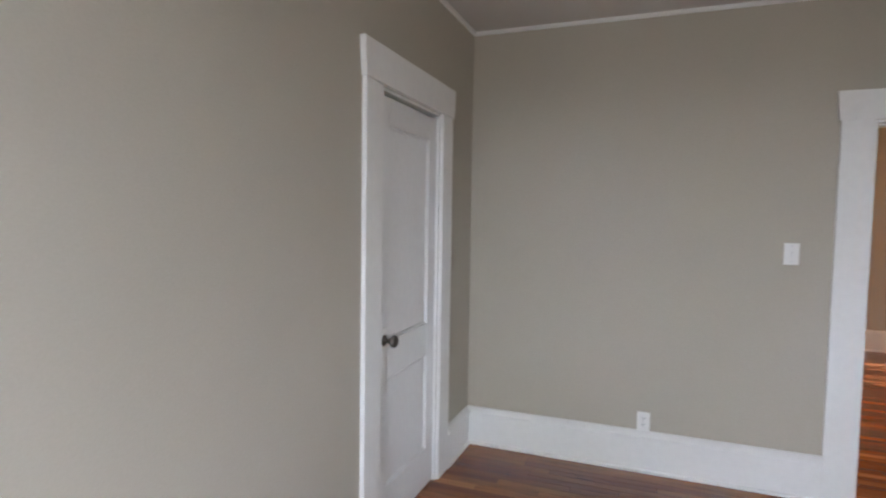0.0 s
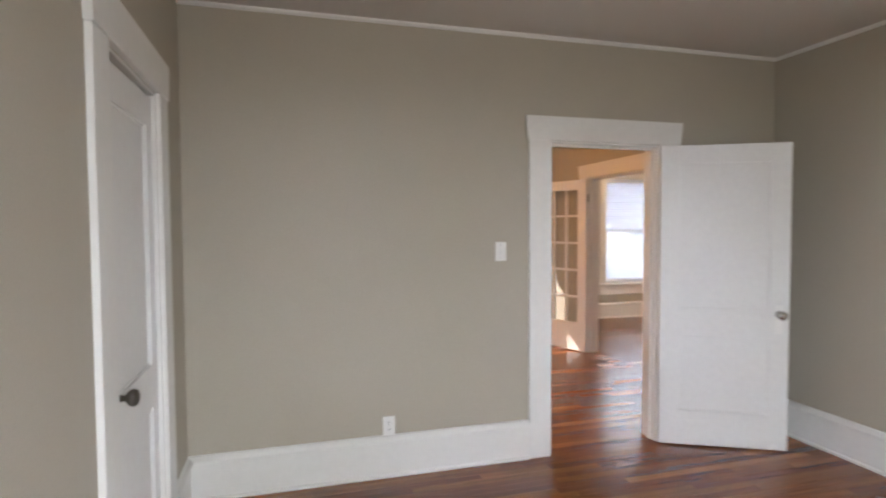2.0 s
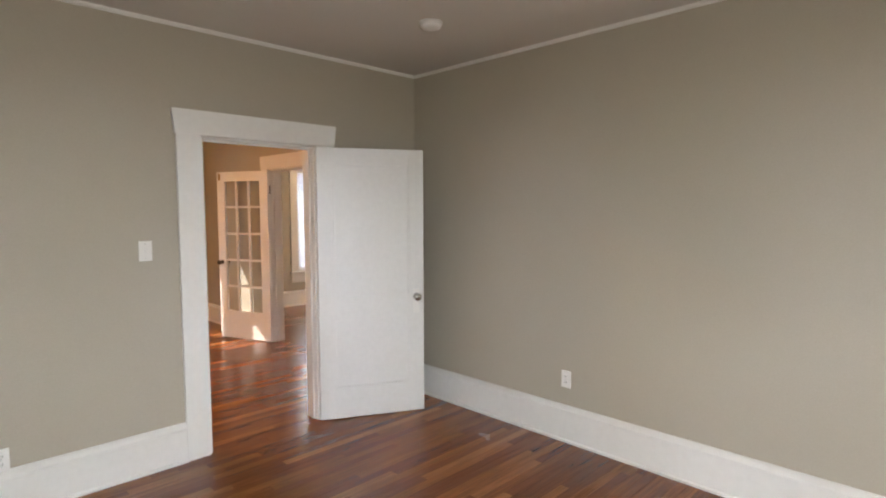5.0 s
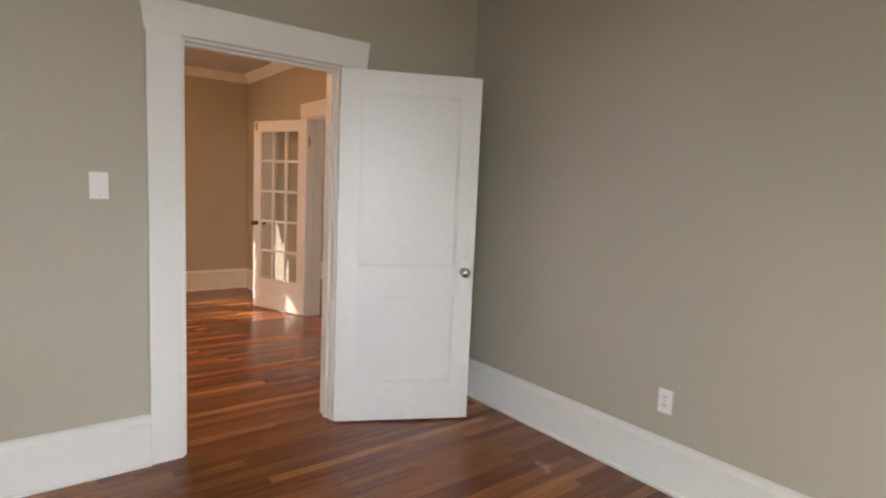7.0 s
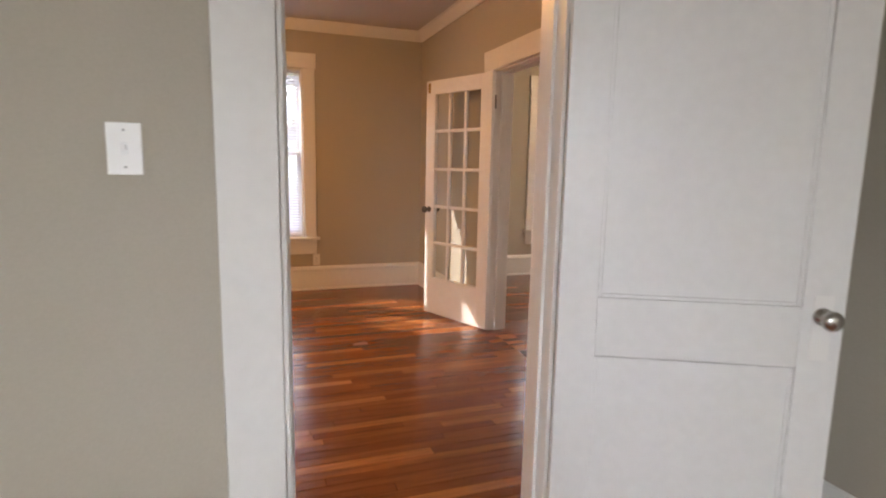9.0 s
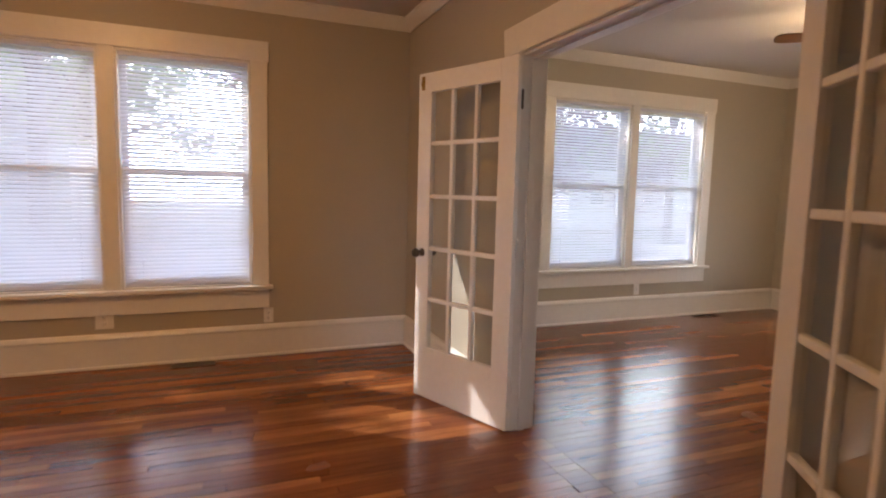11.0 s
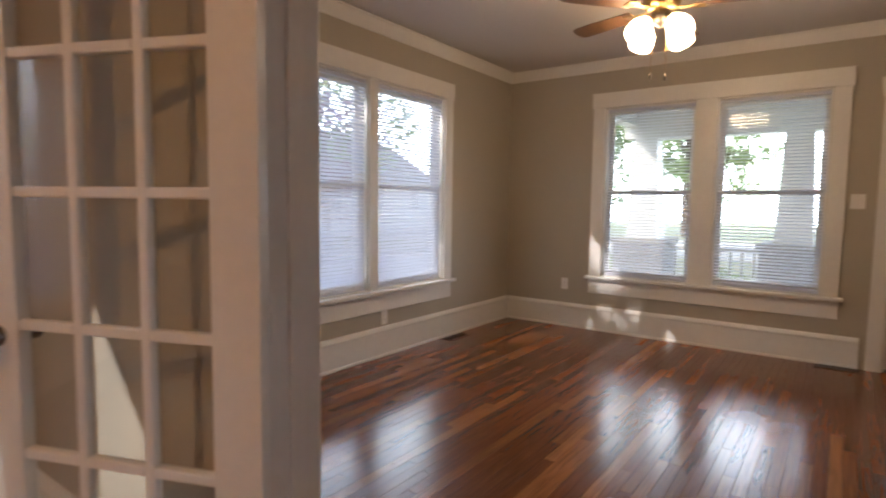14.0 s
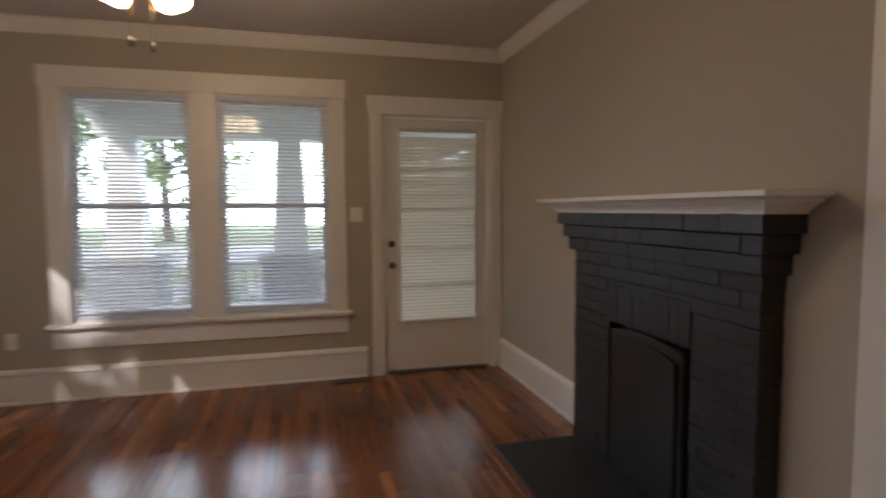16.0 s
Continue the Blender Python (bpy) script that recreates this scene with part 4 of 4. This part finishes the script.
def tree(x, y, h, spread, trunk, seed, mat=LEAF, label="leafy green tree with uneven crown", low=0.35, count=2600, leaf=0.16):
    """A tapered trunk with limbs and a crown of many small leaf blades."""
    rnd = random.Random(seed)
    ob = thing("tree", pose(x, y, -0.6), label, "tree")
    bm = bmesh.new()

    def limb(p, q, r0, r1, seg=7):
        d = (q - p).normalized()
        u = d.orthogonal().normalized()
        v = d.cross(u)
        rings = []
        for k in range(4):
            t = k / 3
            c = p.lerp(q, t) + u * 0.04 * math.sin(3 * t + seed) * (q - p).length * 0.3
            r = r0 + (r1 - r0) * t
            rings.append([bm.verts.new(c + (u * math.cos(2 * math.pi * i / seg) + v * math.sin(2 * math.pi * i / seg)) * r) for i in range(seg)])
        for a, b in zip(rings, rings[1:]):
            for i in range(seg):
                bm.faces.new((a[i], a[(i + 1) % seg], b[(i + 1) % seg], b[i]))

    top = Vector((rnd.uniform(-0.3, 0.3), rnd.uniform(-0.3, 0.3), h * 0.62))
    limb(Vector((0, 0, -0.1)), top, trunk, trunk * 0.45, 10)
    tips = []
    for i in range(11):
        a = rnd.uniform(0, 2 * math.pi)
        s = Vector((0, 0, 0)).lerp(top, rnd.uniform(low + 0.1, 1.0))
        q = s + Vector((math.cos(a) * spread * rnd.uniform(0.5, 1), math.sin(a) * spread * rnd.uniform(0.5, 1), h * rnd.uniform(0.08, 0.38)))
        limb(s, q, trunk * 0.28, 0.02)
        tips.append((s, q))
    part("trunk", bm, BARK, ob)
    verts, faces = [], []
    clumps = []
    for s, q in tips:
        for k in range(4):
            clumps.append((s.lerp(q, rnd.uniform(0.45, 1.1)) + Vector([rnd.gauss(0, spread * 0.16) for _ in range(3)]), spread * rnd.uniform(0.12, 0.30)))
    for i in range(count):
        c, r = clumps[rnd.randrange(len(clumps))]
        d = Vector([rnd.gauss(0, 1) for _ in range(3)]).normalized() * r * rnd.random() ** 0.4
        p = c + d
        u = Vector([rnd.gauss(0, 1) for _ in range(3)]).normalized()
        v = u.orthogonal().normalized()
        s = leaf * rnd.uniform(0.6, 1.4)
        b = len(verts)
        verts += [p - u * s, p + v * s * 0.45, p + u * s, p - v * s * 0.45]
        faces.append((b, b + 1, b + 2, b + 3))
    me = bpy.data.meshes.new("crown")
    me.from_pydata([tuple(v) for v in verts], [], faces)
    me.materials.append(mat)
    cr = new("crown", me)
    cr.parent = ob
    return ob


tree(4.5, 21.5, 8.5, 3.2, 0.24, 11)
tree(9.8, 17.0, 6.4, 2.6, 0.16, 12, LEAF_RED, "purple-leaved plum tree with uneven crown", count=1500, leaf=0.13)
tree(13.5, 24.5, 9.5, 3.6, 0.28, 13)
tree(-1.0, 24.0, 9.0, 3.4, 0.26, 14)
# Next two trees are added in the sun's way to dapple its patches indoors.
tree(-0.6, 14.4, 8.6, 2.6, 0.18, 15, count=3400, leaf=0.15)
tree(-5.2, 14.2, 8.8, 2.6, 0.18, 25, count=3200, leaf=0.15)
tree(3.2, 15.5, 6.5, 2.0, 0.14, 26, LEAF_RED, "purple-leaved plum tree with uneven crown", count=700, leaf=0.11)
tree(22.5, 2.6, 9.0, 3.6, 0.30, 16)
tree(22.0, 12.8, 8.0, 3.0, 0.22, 17)
tree(10.6, 18.2, 7.6, 2.5, 0.15, 31, count=1300, leaf=0.12)
tree(14.6, 18.6, 6.6, 2.5, 0.16, 32, LEAF_RED, "purple-leaved plum tree with uneven crown", count=1900, leaf=0.12)
tree(18.6, 21.0, 9.0, 3.2, 0.20, 33, count=1900)
tree(40.0, 0.0, 11.0, 4.6, 0.35, 18, leaf=0.25)
tree(42.0, 14.0, 11.0, 4.6, 0.35, 19, leaf=0.25)


def shrub(x, y, s, seed):
    rnd = random.Random(seed)
    ob = thing("shrub", pose(x, y, -0.6), "dense green shrub on the lawn", "shrub")
    verts, faces = [], []
    for i in range(900):
        d = Vector([rnd.gauss(0, 1) for _ in range(3)]).normalized()
        p = Vector((d.x * s, d.y * s, abs(d.z) * s * 1.1)) * rnd.uniform(0.6, 1.05)
        u = Vector([rnd.gauss(0, 1) for _ in range(3)]).normalized()
        v = u.orthogonal().normalized()
        b = len(verts)
        verts += [p - u * 0.07, p + v * 0.035, p + u * 0.07, p - v * 0.035]
        faces.append((b, b + 1, b + 2, b + 3))
    me = bpy.data.meshes.new("leaves")
    me.from_pydata([tuple(v) for v in verts], [], faces)
    me.materials.append(LEAF)
    o = new("leaves", me)
    o.parent = ob
    bm = bmesh.new()
    bmesh.ops.create_cone(bm, cap_ends=True, segments=8, radius1=0.06, radius2=0.03, depth=s, matrix=pose(0, 0, s * 0.4))
    part("stem", bm, BARK, ob)


for x, y, s, k in ((13.4, 4.6, 0.8, 1), (13.8, 7.3, 0.7, 2), (13.2, 9.4, 0.9, 3), (2.5, 17.5, 0.9, 4), (6.5, 18.0, 0.8, 5)):
    shrub(x, y, s, k)


def house(x, y, w, d, h, rz, label):
    """A plain neighbour: walls, gabled roof, door and windows with sills."""
    ob = thing("house", pose(x, y, -0.6, 0, 0, rz), label, "house")
    part("wall", boxes((-w / 2, -d / 2, 0, w / 2, d / 2, h)), SIDING, ob)
    bm = bmesh.new()
    e = 0.5
    a = [bm.verts.new(p) for p in ((-w / 2 - e, -d / 2 - e, h), (w / 2 + e, -d / 2 - e, h), (w / 2 + e, d / 2 + e, h), (-w / 2 - e, d / 2 + e, h), (-w / 2 - e, 0, h + d * 0.33), (w / 2 + e, 0, h + d * 0.33))]
    for f in ((0, 1, 5, 4), (2, 3, 4, 5), (0, 4, 3), (1, 2, 5), (3, 2, 1, 0)):
        bm.faces.new([a[i] for i in f])
    part("roof", bm, ROOF, ob)
    for i in range(4):
        u = -w / 2 + w * (i + 0.5) / 4
        wn = part("window", boxes((u - 0.55, -d / 2 - 0.03, 1.3, u + 0.55, -d / 2 + 0.01, 2.9)), TRIM, ob)
        part("pane", boxes((u - 0.45, -d / 2 - 0.04, 1.4, u + 0.45, -d / 2 - 0.03, 2.08), (u - 0.45, -d / 2 - 0.04, 2.12, u + 0.45, -d / 2 - 0.03, 2.8)), DARKGLASS, wn)
        part("sill", boxes((u - 0.62, -d / 2 - 0.09, 1.22, u + 0.62, -d / 2, 1.3)), TRIM, wn)


house(28.0, 35.0, 15, 9, 3.4, 0, "pale sided neighbour house with shaded front and grey gabled roof")
house(-9.0, 30.0, 13, 9, 3.6, 0, "pale sided one-storey neighbour house with grey gabled roof")



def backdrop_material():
    """Pale mottled glow in place of far haze and foliage, added to brighten windows and floor."""
    m = bpy.data.materials.new("glowing_backdrop")
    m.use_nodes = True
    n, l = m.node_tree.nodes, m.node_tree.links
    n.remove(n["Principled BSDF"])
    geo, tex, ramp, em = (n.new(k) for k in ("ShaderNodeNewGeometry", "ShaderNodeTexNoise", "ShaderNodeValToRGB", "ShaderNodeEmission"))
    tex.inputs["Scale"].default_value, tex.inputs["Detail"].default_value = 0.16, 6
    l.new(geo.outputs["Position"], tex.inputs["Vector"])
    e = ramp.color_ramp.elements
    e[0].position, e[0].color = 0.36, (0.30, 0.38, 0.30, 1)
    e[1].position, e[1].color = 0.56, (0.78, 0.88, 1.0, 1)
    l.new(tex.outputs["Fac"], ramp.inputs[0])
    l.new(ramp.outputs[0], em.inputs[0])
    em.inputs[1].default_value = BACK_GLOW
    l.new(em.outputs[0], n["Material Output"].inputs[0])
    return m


# Emissive ring added round the house; its glow whitens windows and floor glare.
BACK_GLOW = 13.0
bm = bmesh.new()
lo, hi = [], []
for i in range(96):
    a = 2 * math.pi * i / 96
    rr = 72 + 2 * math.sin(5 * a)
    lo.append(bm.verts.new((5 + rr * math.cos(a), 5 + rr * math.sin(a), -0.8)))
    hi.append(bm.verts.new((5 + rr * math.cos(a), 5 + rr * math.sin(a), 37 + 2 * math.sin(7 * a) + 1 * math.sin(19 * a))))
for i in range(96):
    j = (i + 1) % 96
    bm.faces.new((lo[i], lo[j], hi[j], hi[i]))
structure("backdrop", bm, backdrop_material(), "glowing ring of pale mottled haze, added to brighten the windows", "backdrop")

# ---- floor boards ----
structure("subfloor", boxes((AX0 - 0.75, AY0 - 0.1, -0.60, CX1 + 0.15, CY1 + 0.15, -0.016)), SUBFLOOR, "dark subfloor under the strip flooring", "floor")
floor = tagged(new("floor"), "glossy reddish-brown hardwood strip floor", "floor", kind="structure")
PITCH = 0.0585
board_meshes = {}


def board_mesh(length):
    bm = bmesh.new()
    box(bm, -length / 2, -PITCH / 2 + 0.0005, -0.015, length / 2, PITCH / 2 - 0.0005, 0)
    bmesh.ops.delete(bm, geom=[f for f in bm.faces if f.normal.z < -0.5], context="FACES")
    top = [e for e in bm.edges if all(abs(v.co.z) < 1e-6 for v in e.verts)]
    bmesh.ops.bevel(bm, geom=top, offset=0.0008, segments=1, affect="EDGES")
    me = bpy.data.meshes.new("board")
    bm.to_mesh(me)
    bm.free()
    me.materials.append(FLOORWOOD)
    return me


rest_v, rest_f = [], []
count = 0
rnd = random.Random(5)
SPACES = ((AX0, AX1, AY0, AY1), (DOOR[0] + 0.01, DOOR[1] - 0.01, AY1, BY0), (AX0, BX1, BY0, BY1), (BX1, CX0, ARCH[0] + 0.01, ARCH[1] - 0.01), (CX0, CX1, CY0, CY1), (AX0 - 0.65, AX0, CLOSET[0], CLOSET[1]))
LENGTHS = [round(0.45 + 0.15 * i, 2) for i in range(9)]
for sx0, sx1, sy0, sy1 in SPACES:
    j0, j1 = math.floor(sy0 / PITCH), math.ceil(sy1 / PITCH)
    for j in range(j0, j1):
        y = (j + 0.5) * PITCH
        if not sy0 - 0.02 < y < sy1 + 0.02:
            continue
        x = sx0 - rnd.uniform(0, 0.5)
        while x < sx1:
            ln = rnd.choice(LENGTHS)
            c = x + ln / 2
            near = 1.3 < c < 5.2 and 2.9 < y < 6.3 and x > sx0 and x + ln < sx1
            dz = rnd.uniform(-0.0005, 0.0004)
            if near and count < 300:
                if ln not in board_meshes:
                    board_meshes[ln] = board_mesh(ln - 0.0008)
                b = new("board", board_meshes[ln])
                b.parent = floor
                b.location = (c, y, dz)
                count += 1
            else:
                xa, xb = max(x, sx0) + 0.0004, min(x + ln, sx1) - 0.0004
                if xb - xa > 0.01:
                    ya, yb = max(y - PITCH / 2, sy0 - 0.01) + 0.0005, min(y + PITCH / 2, sy1 + 0.01) - 0.0005
                    if yb > ya:
                        k = len(rest_v)
                        q = 0.0008
                        rest_v += [(xa + q, ya + q, dz), (xb - q, ya + q, dz), (xb - q, yb - q, dz), (xa + q, yb - q, dz), (xa, ya, dz - q), (xb, ya, dz - q), (xb, yb, dz - q), (xa, yb, dz - q), (xa, ya, -0.015), (xb, ya, -0.015), (xb, yb, -0.015), (xa, yb, -0.015)]
                        rest_f.append((k, k + 1, k + 2, k + 3))
                        for s in (0, 4):
                            for i in range(4):
                                i2 = (i + 1) % 4
                                rest_f.append((k + s + i, k + s + 4 + i, k + s + 4 + i2, k + s + i2))
            x += ln
me = bpy.data.meshes.new("boards")
me.from_pydata(rest_v, [], rest_f)
me.materials.append(FLOORWOOD)
bmx = bmesh.new()
bmx.from_mesh(me)
bmesh.ops.recalc_face_normals(bmx, faces=bmx.faces)
for f in bmx.faces:
    if abs(f.normal.z) > 0.9 and f.normal.z < 0:
        f.normal_flip()
bmx.to_mesh(me)
bmx.free()
rest = new("boards", me)
rest.parent = floor
tagged(rest, kind="stuff")
